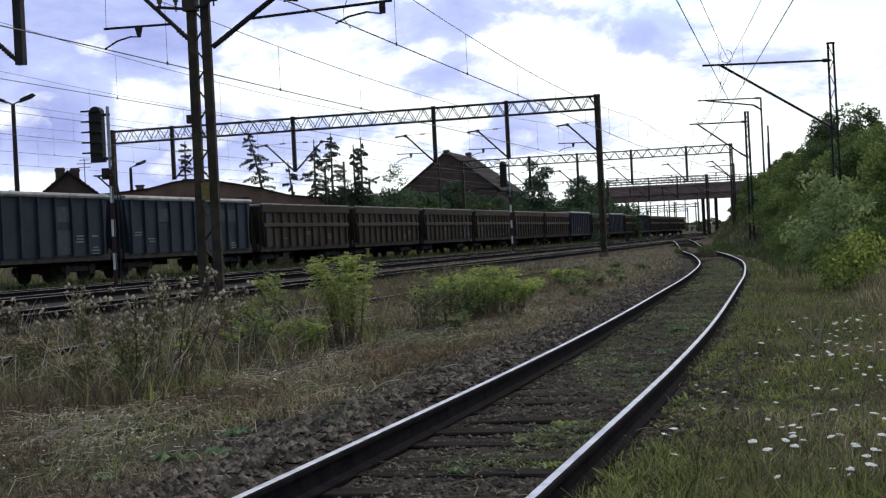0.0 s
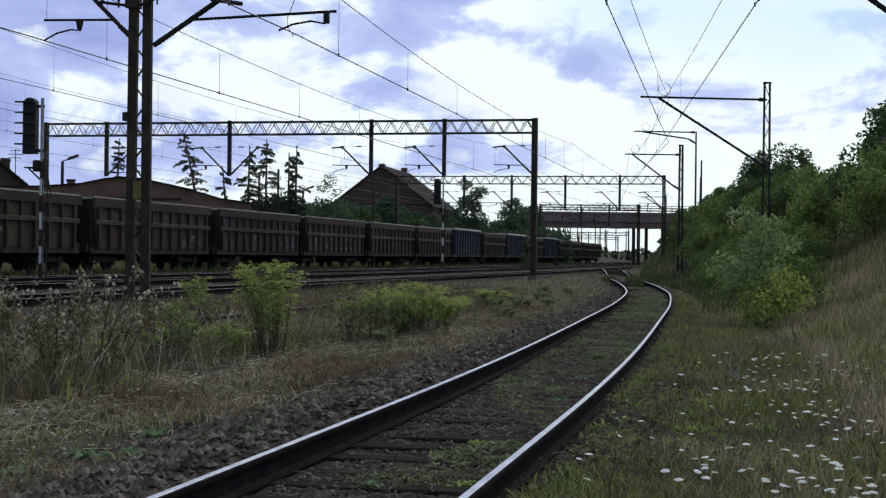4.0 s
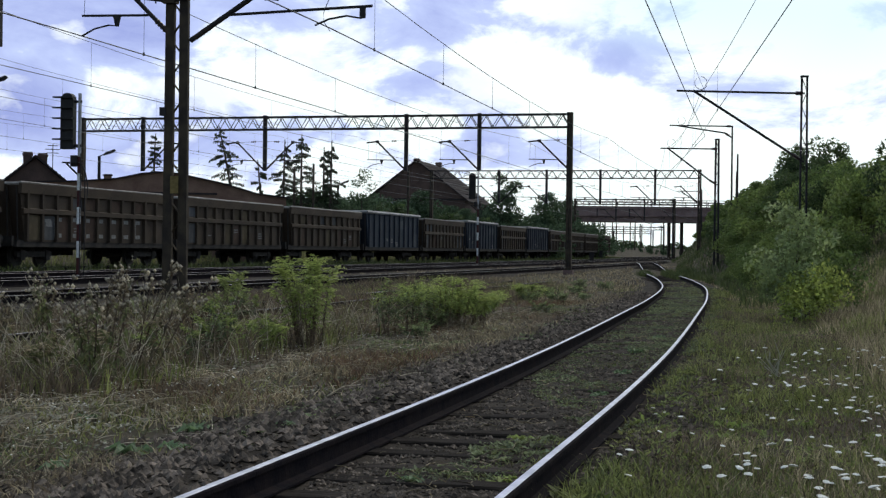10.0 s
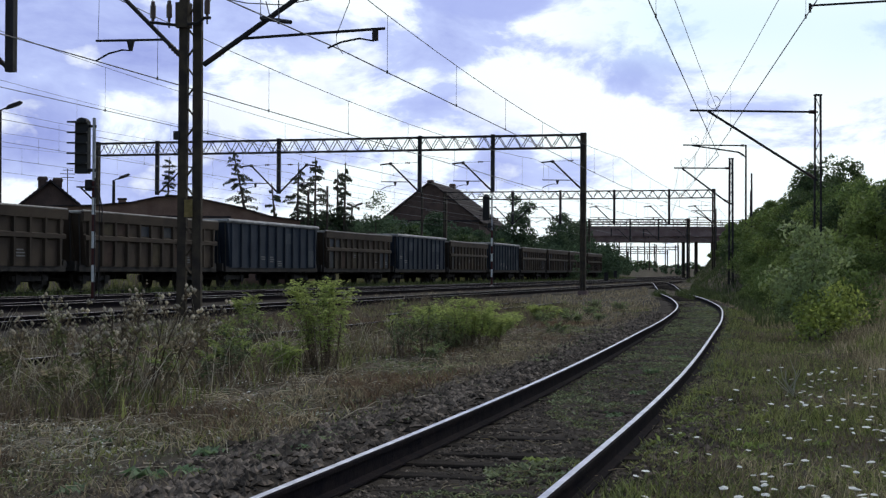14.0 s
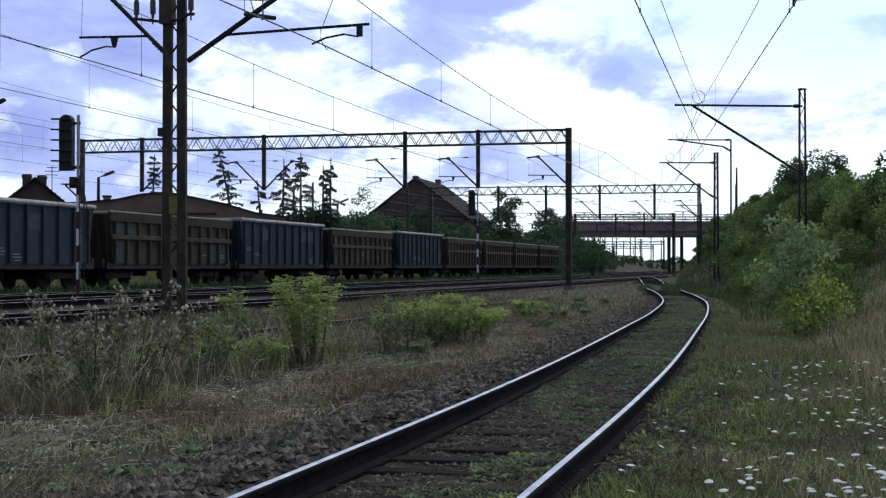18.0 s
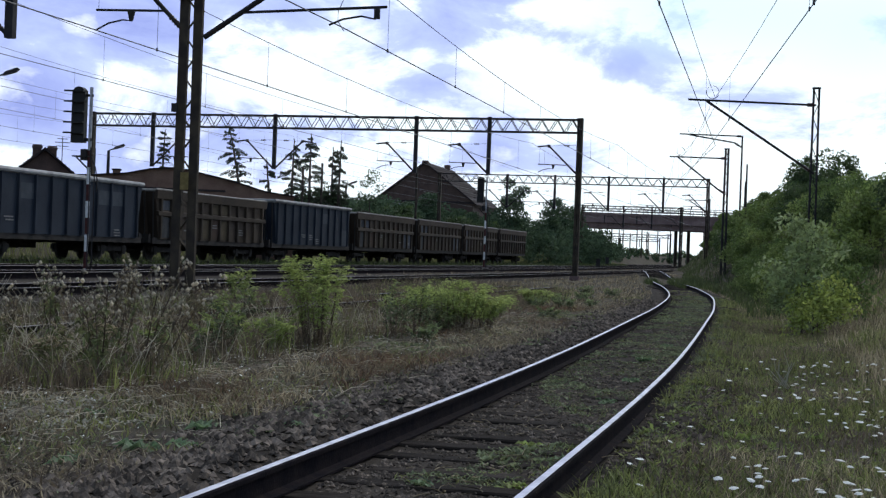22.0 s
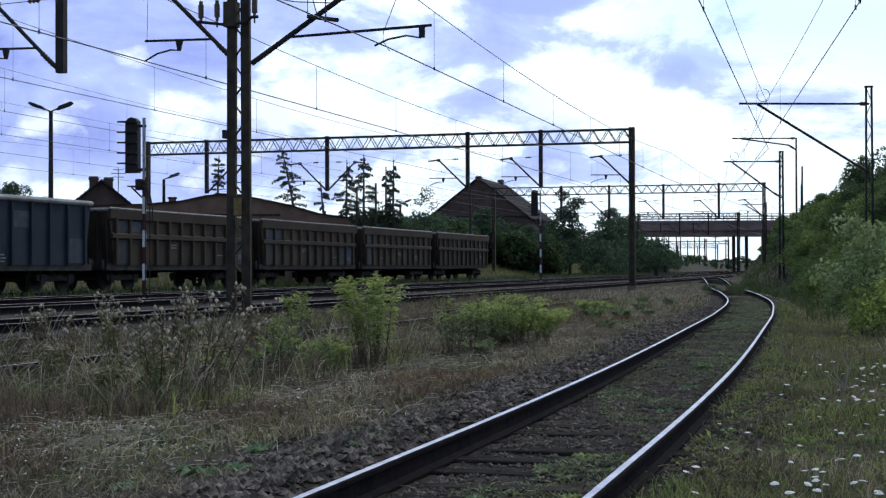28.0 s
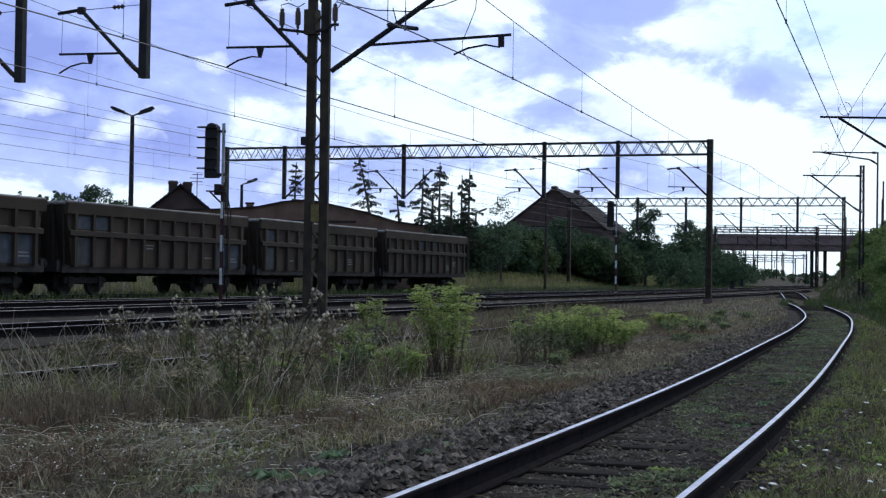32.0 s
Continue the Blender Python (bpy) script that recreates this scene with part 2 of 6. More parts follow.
M_YELLOW = material("yellow_paint", (0.16, 0.12, 0.045), (0.24, 0.18, 0.07), 0.85, scale=10)
M_WAGON_BROWN = material("brown_wagon_paint", (0.029, 0.0195, 0.0135), (0.052, 0.036, 0.024), 0.75, scale=0.8, bump=0.2, spread=0.25)
M_WAGON_BLUE = material("blue_wagon_paint", (0.016, 0.0225, 0.036), (0.028, 0.036, 0.051), 0.75, scale=0.7, bump=0.2, spread=0.2, gloss=0.2)
M_RIM = material("pale_worn_rim", (0.2, 0.2, 0.2), (0.38, 0.37, 0.37), 0.6, scale=2, spread=0.35)
M_RIM_DULL = material("scuffed_top_edge", (0.16, 0.15, 0.14), (0.34, 0.32, 0.3), 0.7, scale=3, spread=0.3)
M_UNDER = material("sooty_underframe", (0.02, 0.018, 0.017), (0.035, 0.03, 0.028), 0.85, scale=4)
M_BRICK = material("dark_red_brick", (0.075, 0.05, 0.045), (0.11, 0.072, 0.062), 0.9, scale=1.5, bump=0.4, bump_scale=12)
M_SHED = material("faded_shed_brick", (0.16, 0.095, 0.075), (0.235, 0.15, 0.115), 0.9, scale=1.2, bump=0.4, bump_scale=12)
M_ROOF = material("old_roof_tile", (0.03, 0.025, 0.026), (0.052, 0.042, 0.042), 0.9, scale=1.2, bump=0.4, bump_scale=8, gloss=0.1)
M_PLASTER = material("grey_render", (0.3, 0.28, 0.26), (0.38, 0.36, 0.33), 0.9, scale=1)
M_CONCRETE = material("bridge_concrete", (0.15, 0.1, 0.1), (0.23, 0.165, 0.16), 0.9, scale=0.7, bump=0.2)
M_GLASS = material("window_glass", (0.2, 0.22, 0.25), None, 0.1)
M_BARK = material("bark", (0.05, 0.042, 0.035), (0.085, 0.07, 0.058), 0.9, scale=6, bump=0.5)
M_LEAF = leafy("bush_leaf", (0.095, 0.15, 0.045), (0.17, 0.225, 0.07))
M_LEAF_DARK = leafy("dark_leaf", (0.055, 0.09, 0.036), (0.095, 0.135, 0.052))
M_LEAF_DEEP = leafy("deep_green_leaf", (0.056, 0.092, 0.054), (0.098, 0.145, 0.076), rough=0.85, through_light=0.35)
M_NEEDLE = leafy("conifer_needle", (0.04, 0.054, 0.036), (0.066, 0.084, 0.05), rough=0.8)
M_LEAF_LIGHT = leafy("yellow_green_leaf", (0.3, 0.37, 0.11), (0.46, 0.52, 0.17), through_light=0.5)
M_SILVER = leafy("silvery_leaf", (0.19, 0.25, 0.1), (0.34, 0.4, 0.2))
M_GRASS = leafy("green_grass", (0.118, 0.148, 0.043), (0.245, 0.26, 0.095), scale=0.8, island=0.85)
M_DRY = leafy("dry_grass", (0.195, 0.16, 0.1), (0.41, 0.345, 0.23), island=0.85)
M_SEED = leafy("seed_head", (0.38, 0.335, 0.25), (0.66, 0.6, 0.49))
M_GOLDENROD = leafy("goldenrod_leaf", (0.21, 0.275, 0.085), (0.33, 0.385, 0.13), scale=3, through_light=0.55)
M_DOCK = leafy("dock_leaf", (0.09, 0.155, 0.075), (0.19, 0.26, 0.14), scale=5)
M_STRAW = leafy("withered_stalk", (0.105, 0.082, 0.058), (0.205, 0.16, 0.112), island=0.6)
M_LEAF_BRIGHT = leafy("bright_bush_leaf", (0.16, 0.225, 0.065), (0.26, 0.32, 0.1))
M_PATCH = material("faded_panel_paint", (0.035, 0.037, 0.042), (0.06, 0.062, 0.065), 0.75, scale=3, spread=0.3)
M_PATCH_BLUE = material("faded_blue_panel", (0.03, 0.04, 0.055), (0.05, 0.06, 0.075), 0.75, scale=3)
M_PATCH_RUST = material("rusty_panel_paint", (0.04, 0.024, 0.017), (0.06, 0.036, 0.026), 0.85, scale=3)
M_PATCH_STEEL = material("slate_blue_panel", (0.034, 0.04, 0.052), (0.06, 0.068, 0.085), 0.75, scale=3, spread=0.3)
M_PATCH_OLIVE = material("ochre_panel_paint", (0.045, 0.034, 0.018), (0.07, 0.053, 0.03), 0.8, scale=3, spread=0.3)
M_MARK = material("chalky_marking", (0.13, 0.13, 0.13), (0.22, 0.22, 0.22), 0.85, scale=9)
M_UMBEL = material("white_umbel", (0.8, 0.79, 0.73), (0.88, 0.87, 0.82), 0.9, scale=3, gloss=0.1)
M_NEST = material("brown_seed_umbel", (0.1, 0.075, 0.05), (0.16, 0.12, 0.08), 0.9, scale=30)
# darker grass green: shade by the bushes and train track is put into the colour
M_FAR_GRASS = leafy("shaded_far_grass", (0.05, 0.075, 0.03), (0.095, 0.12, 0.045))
M_MEADOW = leafy("pale_meadow_grass", (0.15, 0.17, 0.06), (0.27, 0.27, 0.11))
M_SHRUB = leafy("olive_shrub_leaf", (0.22, 0.28, 0.065), (0.38, 0.43, 0.115), scale=2)
M_HERB = leafy("grey_green_herb", (0.11, 0.145, 0.075), (0.21, 0.245, 0.13), scale=2, island=0.7)
M_RUSSET = leafy("russet_stalk", (0.11, 0.072, 0.045), (0.19, 0.12, 0.072), island=0.6)
M_PALE_LEAF = leafy("bleached_leaf", (0.3, 0.29, 0.23), (0.46, 0.45, 0.38), island=0.5)
M_PATH = material("trodden_sand", (0.1, 0.085, 0.064), (0.17, 0.145, 0.115), 0.95, scale=4, bump=0.6, bump_scale=60, gloss=0.08)


# ---- mesh helpers ----
class Shape:
    """Gathers vertices and faces of one mesh."""

    def __init__(self):
        self.v, self.f = [], []

    def add(self, verts, faces):
        base = len(self.v)
        self.v += [tuple(p) for p in verts]
        self.f += [tuple(base + i for i in q) for q in faces]
        return self

    def box(self, x0, x1, y0, y1, z0, z1, m=None):
        p = [Vector((x, y, z)) for z in (z0, z1) for y in (y0, y1) for x in (x0, x1)]
        if m is not None:
            p = [m @ q for q in p]
        return self.add(p, [(0, 2, 3, 1), (4, 5, 7, 6), (0, 1, 5, 4), (2, 6, 7, 3), (0, 4, 6, 2), (1, 3, 7, 5)])

    def tube(self, points, r, n=6, r1=None, flat=1.0):
        """A round bar along points; r may run to r1."""
        pts = [Vector(p) for p in points]
        ring = []
        for i, p in enumerate(pts):
            d = (pts[min(i + 1, len(pts) - 1)] - pts[max(i - 1, 0)]).normalized()
            ref = Vector((0, 0, 1)) if abs(d.z) < 0.95 else Vector((1, 0, 0))
            a = d.cross(ref).normalized()
            b = d.cross(a)
            rr = r if r1 is None else r + (r1 - r) * i / max(1, len(pts) - 1)
            ring += [p + (a * math.cos(k * math.tau / n) + b * math.sin(k * math.tau / n) * flat) * rr for k in range(n)]
        faces = [(i * n + k, i * n + (k + 1) % n, (i + 1) * n + (k + 1) % n, (i + 1) * n + k) for i in range(len(pts) - 1) for k in range(n)]
        faces += [tuple(range(n))[::-1], tuple((len(pts) - 1) * n + k for k in range(n))]
        return self.add(ring, faces)

    def bar(self, a, b, w, h=None):
        """A square bar from a to b."""
        return self.tube([a, b], w * 0.7071, 4, flat=(h or w) / w)

    def extrude(self, outline, a, b):
        """A prism: an outline in (u, z) swept from plane a to b, each a function (u, z) -> point."""
        n = len(outline)
        v = [a(*p) for p in outline] + [b(*p) for p in outline]
        f = [tuple(range(n))[::-1], tuple(range(n, 2 * n))] + [(i, (i + 1) % n, n + (i + 1) % n, n + i) for i in range(n)]
        return self.add(v, f)

    def mesh(self, name, mat, smooth=False):
        me = bpy.data.meshes.new(name)
        me.from_pydata(self.v, [], self.f)
        me.materials.append(mat)
        if smooth:
            me.polygons.foreach_set("use_smooth", [True] * len(me.polygons))
        me.update()
        return me


def part(name, shape, mat, parent=None, label="", smooth=False, m=None):
    ob = new(name, shape.mesh(name, mat, smooth) if isinstance(shape, Shape) else shape)
    if parent is not None:
        ob.parent = parent
    if m is not None:
        ob.matrix_basis = m
    if label:
        ob["label"] = label
    return ob


def thing(name, m, label, category, group="", kind=""):
    ob = new(name)
    ob.empty_display_size = 0.2
    ob.matrix_basis = m
    return tagged(ob, label, category, group, kind)


def solid(name, shape, mat, label, category, group="", kind="", smooth=False):
    return tagged(part(name, shape, mat, smooth=smooth), label, category, group, kind)


def smooth01(x, a, b):
    t = max(0.0, min(1.0, (x - a) / (b - a)))
    return t * t * (3 - 2 * t)


# ---- plan: main tracks run along U, q is the offset X - 0.25 Y ----
SLOPE = 0.25
U = Vector((SLOPE, 1, 0)).normalized()
SIDE = Vector((-U.y, U.x, 0))
TURN = -math.degrees(math.atan(SLOPE))


def siding_x(y):
    """Centre line of the curved siding beside the camera."""
    pts = [(-40, -12.0), (-10, -4.55), (8, -0.36), (14, 1.02), (20, 2.3), (30, 4.28), (40, 6.2), (53, 8.4), (66, 10.1), (75, 11.1),
           (84, 12.0), (95, 13.2), (110, 15.2), (130, 18.6), (170, 24.0), (260, 41.0)]
    for i in range(len(pts) - 1):
        if y <= pts[i + 1][0] or i == len(pts) - 2:
            (y0, x0), (y1, x1) = pts[i], pts[i + 1]
            def grad(j):
                a, b = pts[max(0, j - 1)], pts[min(len(pts) - 1, j + 1)]
                return (b[1] - a[1]) / (b[0] - a[0])
            h = y1 - y0
            t = (y - y0) / h
            return ((2 * t ** 3 - 3 * t * t + 1) * x0 + (t ** 3 - 2 * t * t + t) * h * grad(i) + (3 * t * t - 2 * t ** 3) * x1 + (t ** 3 - t * t) * h * grad(i + 1))


def bend(y):
    """The main line swings slightly left in the distance."""
    d = max(0.0, y - 105.0)
    return 0.019 * d * d / (d + 25.0)


def ground_z(x, y):
    q, o = x - SLOPE * y, x - siding_x(min(max(y, -30), 255))
    z = -0.2 + 0.17 * smooth01(-q, 8, 15) + 0.13 * smooth01(-q, 15, 21)
    past = 1.0 - smooth01(y, 258, 285)
    rise = 1.0 + 3.0 * smooth01(y, 15, 55) + 1.6 * smooth01(y, 60, 130) + 0.6 * smooth01(y, 150, 250)
    z += rise * past * (smooth01(o, 2.3 - 1.2 * smooth01(y, 55, 120), 10.5 - 2.5 * smooth01(y, 60, 130)) if o < 40 else 1.0)
    back = -q - bend(y)
    z += 1.15 * smooth01(back, 33.4, 39.0) * smooth01(y, 20, 60) + 1.2 * smooth01(y, 290, 420)
    near = math.exp(-(o / 2.2) ** 2)
    bump = 0.06 * noise.noise((x * 0.5, y * 0.5, 0)) + 0.03 * noise.noise((x * 1.7, y * 1.7, 3))
    return z + bump * (1 - near) + 0.0


def place(y, q, z=0.0):
    return Vector((q + SLOPE * y - bend(y), y, z))


# ---- ground ----
def grid_sheet(xs, ys):
    s = Shape()
    s.v = [(x, y, ground_z(x, y)) for y in ys for x in xs]
    n = len(xs)
    s.f = [(j * n + i, j * n + i + 1, (j + 1) * n + i + 1, (j + 1) * n + i) for j in range(len(ys) - 1) for i in range(n - 1)]
    return s


def steps(a, b, near, n, power=2.2):
    """Coordinates from a to b, dense round near."""
    out = []
    for i in range(n + 1):
        t = 2 * i / n - 1
        out.append(near + (abs(t) ** power) * (b - near if t > 0 else a - near))
    return out


ground = solid("ground", grid_sheet(steps(-900, 900, 4, 230, 2.6), steps(-500, 2500, 22, 240, 2.8)), M_SOIL,
               "dry weedy soil between the tracks and up the bank", "ground", kind="structure", smooth=True)


# ---- tracks ----
def profile_strip(path, half, z0, z1, top=0.0):
    """A bar of rectangular section along a path of (point, side) pairs."""
    s = Shape()
    for p, side in path:
        s.v += [tuple(p + side * (half + 0.0) + Vector((0, 0, z0))), tuple(p + side * (half - top) + Vector((0, 0, z1))),
                tuple(p - side * (half - top) + Vector((0, 0, z1))), tuple(p - side * half + Vector((0, 0, z0)))]
    for i in range(len(path) - 1):
        for k in range(4):
            s.f.append((i * 4 + k, i * 4 + (k + 1) % 4, (i + 1) * 4 + (k + 1) % 4, (i + 1) * 4 + k))
    s.f += [(3, 2, 1, 0), tuple(len(s.v) - 4 + k for k in range(4))]
    return s


def rail_shape(path, part_of):
    """Head, or web and foot, of a rail along a path; the path is the running line at the rail's top."""
    if part_of == "head":
        return profile_strip(path, 0.023, -0.004, 0.0, 0.004)
    ring = [(0.028, -0.004), (0.036, -0.012), (0.036, -0.035), (0.012, -0.045), (0.012, -0.142), (0.07, -0.158), (0.07, -0.172)]
    ring += [(-o, z) for o, z in ring[::-1]]
    s, n = Shape(), len(ring)
    for p, side in path:
        s.v += [tuple(p + side * o + Vector((0, 0, z))) for o, z in ring]
    s.f = [(i * n + k, i * n + (k + 1) % n, (i + 1) * n + (k + 1) % n, (i + 1) * n + k) for i in range(len(path) - 1) for k in range(n)]
    s.f += [tuple(range(n))[::-1], tuple((len(path) - 1) * n + k for k in range(n))]
    return s


def sided(points):
    out = []
    for i, p in enumerate(points):
        d = (points[min(i + 1, len(points) - 1)] - points[max(i - 1, 0)])
        d.z = 0
        d.normalize()
        out.append((p, Vector((-d.y, d.x, 0))))
    return out


def offset(points, o):
    return [p + s * o for p, s in sided(points)]


def sleeper_shape(length=2.5, width=0.24, height=0.14, seed=0):
    rnd = random.Random(seed)
    s = Shape()
    n = 5
    for i in range(n + 1):
        x = -length / 2 + length * i / n
        w = width / 2 * (1 + rnd.uniform(-0.05, 0.05))
        h = height + rnd.uniform(-0.008, 0.004)
        s.v += [(x, -w, 0), (x, -w * 0.97, h - 0.012), (x, -w * 0.85, h), (x, w * 0.85, h), (x, w * 0.97, h - 0.012), (x, w, 0)]
    for i in range(n):
        for k in range(6):
            s.f.append((i * 6 + k, i * 6 + (k + 1) % 6, (i + 1) * 6 + (k + 1) % 6, (i + 1) * 6 + k))
    s.f += [tuple(range(6)), tuple(n * 6 + k for k in range(6))[::-1]]
    return s


def track(points, label, z, bed, sleepers, shiny=M_RAIL):
    root = thing("railway_track", pose(0, 0, 0), label, "track", "railway tracks", "structure")
    pts = [Vector((p.x, p.y, z + p.z)) for p in points]
    if bed:
        path = sided(pts)
        s = profile_strip(path, bed, -0.42, -0.2, 0.7)
        part("ballast_bed", s, M_BALLAST, root, "dark crushed stone ballast")
    for side in (-0.745, 0.745):
        path = sided(offset(pts, side))
        web = part("rail", rail_shape(path, "web"), M_RUST_SHADED, root, "rusty steel rail with shade darkened into its sides")
        part("rail_head", rail_shape(path, "head"), shiny, web, "polished running surface")
    rng = random.Random(3)
    meshes = [sleeper_shape(seed=i).mesh("sleeper", M_SLEEPER) for i in range(5)]
    walked, nxt = 0.0, 0.0
    count = 0
    for a, b in zip(pts, pts[1:]):
        seg = (b - a).length
        while nxt < walked + seg and count < sleepers:
            p = a.lerp(b, (nxt - walked) / seg)
            d = b - a
            m = Matrix.Translation((p.x, p.y, p.z - 0.31 + rng.uniform(-0.012, 0.008))) @ pose(0, 0, 0, rng.uniform(-0.6, 0.6), rng.uniform(-0.4, 0.4), math.degrees(math.atan2(-d.x, d.y)) + rng.uniform(-1.2, 1.2))
            part("sleeper", meshes[count % 5], M_SLEEPER, root, m=m)
            count += 1
            nxt += 0.62
        walked += seg
    return root


def line(q, y0, y1, step=4.0):
    n = int((y1 - y0) / step)
    return [place(y0 + (y1 - y0) * i / n, q) for i in range(n + 1)]


def bed_z(o, y):
    """Height of the half-buried siding bed at an offset from its centre."""
    a = abs(o)
    z = -0.188 + 0.022 * smooth01(y, 10.5, 17) * smooth01(o, -0.6, -0.1) + 0.05 * smooth01(a, 0.85, 1.2) - 0.1 * smooth01(a, 1.7, 2.6)
    z += 0.02 * smooth01(-o, 1.0, 1.4) - 0.1 * smooth01(o, 1.1, 1.7)
    return z + 0.032 * noise.noise((o * 1.9, y * 1.5, 7)) + 0.016 * noise.noise((o * 6, y * 6, 2))


def surface_z(x, y):
    o = x - siding_x(min(max(y, -30), 255))
    g = ground_z(x, y)
    return max(g, bed_z(o, y)) if abs(o) < 2.6 and y < 70 else g


def siding_bed():
    s = Shape()
    os = [-2.6 + 5.2 * i / 40 for i in range(41)]
    ys = [-15 + 0.9 * i for i in range(23)] + [6 + 0.16 * i for i in range(150)] + [30.2 + 0.6 * i for i in range(70)]
    for y in ys:
        cx = siding_x(y)
        s.v += [(cx + o, y, bed_z(o, y)) for o in os]
    n = len(os)
    s.f = [(j * n + i, j * n + i + 1, (j + 1) * n + i + 1, (j + 1) * n + i) for j in range(len(ys) - 1) for i in range(n - 1)]
    return s


def joining_x(y):
    """The siding's rails straighten out and run into the near main track."""
    k = smooth01(y, 88, 112)
    return siding_x(y) * (1 - k) + (14.5 + 0.117 * (y - 105)) * k


SIDING = [Vector((joining_x(y), y, 0.22 * smooth01(y, 95, 128))) for y in [-20 + i * 0.8 for i in range(204)]]
track(SIDING, "curving single siding with polished rails and rotten sleepers in weeds", 0.0, 0.0, 290)
solid("trackbed", siding_bed(), M_BALLAST, "dirty half-buried stone bed of the siding", "track bed", kind="structure", smooth=True)
M_RAIL_DULL = material("dull_rail_steel", (0.16, 0.15, 0.16), (0.26, 0.25, 0.26), 0.5, 0.7, scale=3)
TRACKS = {"grass": (-11.6, 0.02), "near": (-16.6, 0.22), "second": (-21.2, 0.32), "third": (-25.5, 0.34), "train": (-30.2, 0.36)}
for key, (q, z) in TRACKS.items():
    y1 = 60 if key == "grass" else 330
    track(line(q, -40, y1), "straight main line track on dark ballast" if key != "grass" else "disused track overgrown with dry weeds",
          z, 0.0, 60, M_RAIL_DULL)


def yard_sheet():
    """Dark crushed stone under and between the main tracks."""
    s = Shape()
    qs = [-33.2 + 0.55 * i for i in range(35)]
    ys = [-40 + 2.5 * i for i in range(150)]
    for y in ys:
        for q in qs:
            p = place(y, q)
            z = ground_z(p.x, p.y)
            lift = min(abs(q - k) for k, _ in list(TRACKS.values())[1:])
            top = max(zz - 0.2 for k, zz in TRACKS.values() if abs(k - q) < 2.4) if lift < 2.4 else z
            s.v.append((p.x, p.y, z + 0.03 + (top - z) * (1 - smooth01(lift, 1.4, 2.2)) + 0.03 * noise.noise((p.x * 1.3, p.y * 1.3, 4))))
    n = len(qs)
    s.f = [(j * n + i, j * n + i + 1, (j + 1) * n + i + 1, (j + 1) * n + i) for j in range(len(ys) - 1) for i in range(n - 1)]
    return s


solid("ballast_yard", yard_sheet(), M_BALLAST, "dark crushed stone between the main tracks", "ballast", kind="structure", smooth=True)


# ---- wagons ----
WAGON = 14.06
SPEED = 6.157
TAIL_AT_START = 285.2


def bogie(root, y):
    b = part("bogie", Shape().box(-1.05, -0.93, y - 1.25, y + 1.25, 0.42, 0.62).box(0.93, 1.05, y - 1.25, y + 1.25, 0.42, 0.62)
             .box(-0.95, 0.95, y - 0.22, y + 0.22, 0.45, 0.75)
             .box(-1.09, -0.91, y - 1.06, y - 0.76, 0.3, 0.66).box(-1.09, -0.91, y + 0.76, y + 1.06, 0.3, 0.66)
             .box(0.91, 1.09, y - 1.06, y - 0.76, 0.3, 0.66).box(0.91, 1.09, y + 0.76, y + 1.06, 0.3, 0.66), M_UNDER, root, "sooty cast steel bogie")
    return b


def wheelset_shape():
    s = Shape()
    for side in (-1, 1):
        ring = []
        for x, r in ((0.68, 0.1), (0.68, 0.46), (0.71, 0.49), (0.74, 0.46), (0.82, 0.455), (0.82, 0.38), (0.77, 0.34), (0.77, 0.12), (0.84, 0.1)):
            ring.append((x * side, r))
        n = 20
        base = len(s.v)
        for x, r in ring:
            s.v += [(x, r * math.cos(k * math.tau / n), r * math.sin(k * math.tau / n)) for k in range(n)]
        for i in range(len(ring) - 1):
            for k in range(n):
                s.f.append((base + i * n + k, base + i * n + (k + 1) % n, base + (i + 1) * n + (k + 1) % n, base + (i + 1) * n + k))
    s.tube([(-1.0, 0, 0), (1.0, 0, 0)], 0.08, 8)
    return s


WHEELS = wheelset_shape().mesh("wheelset", M_UNDER)


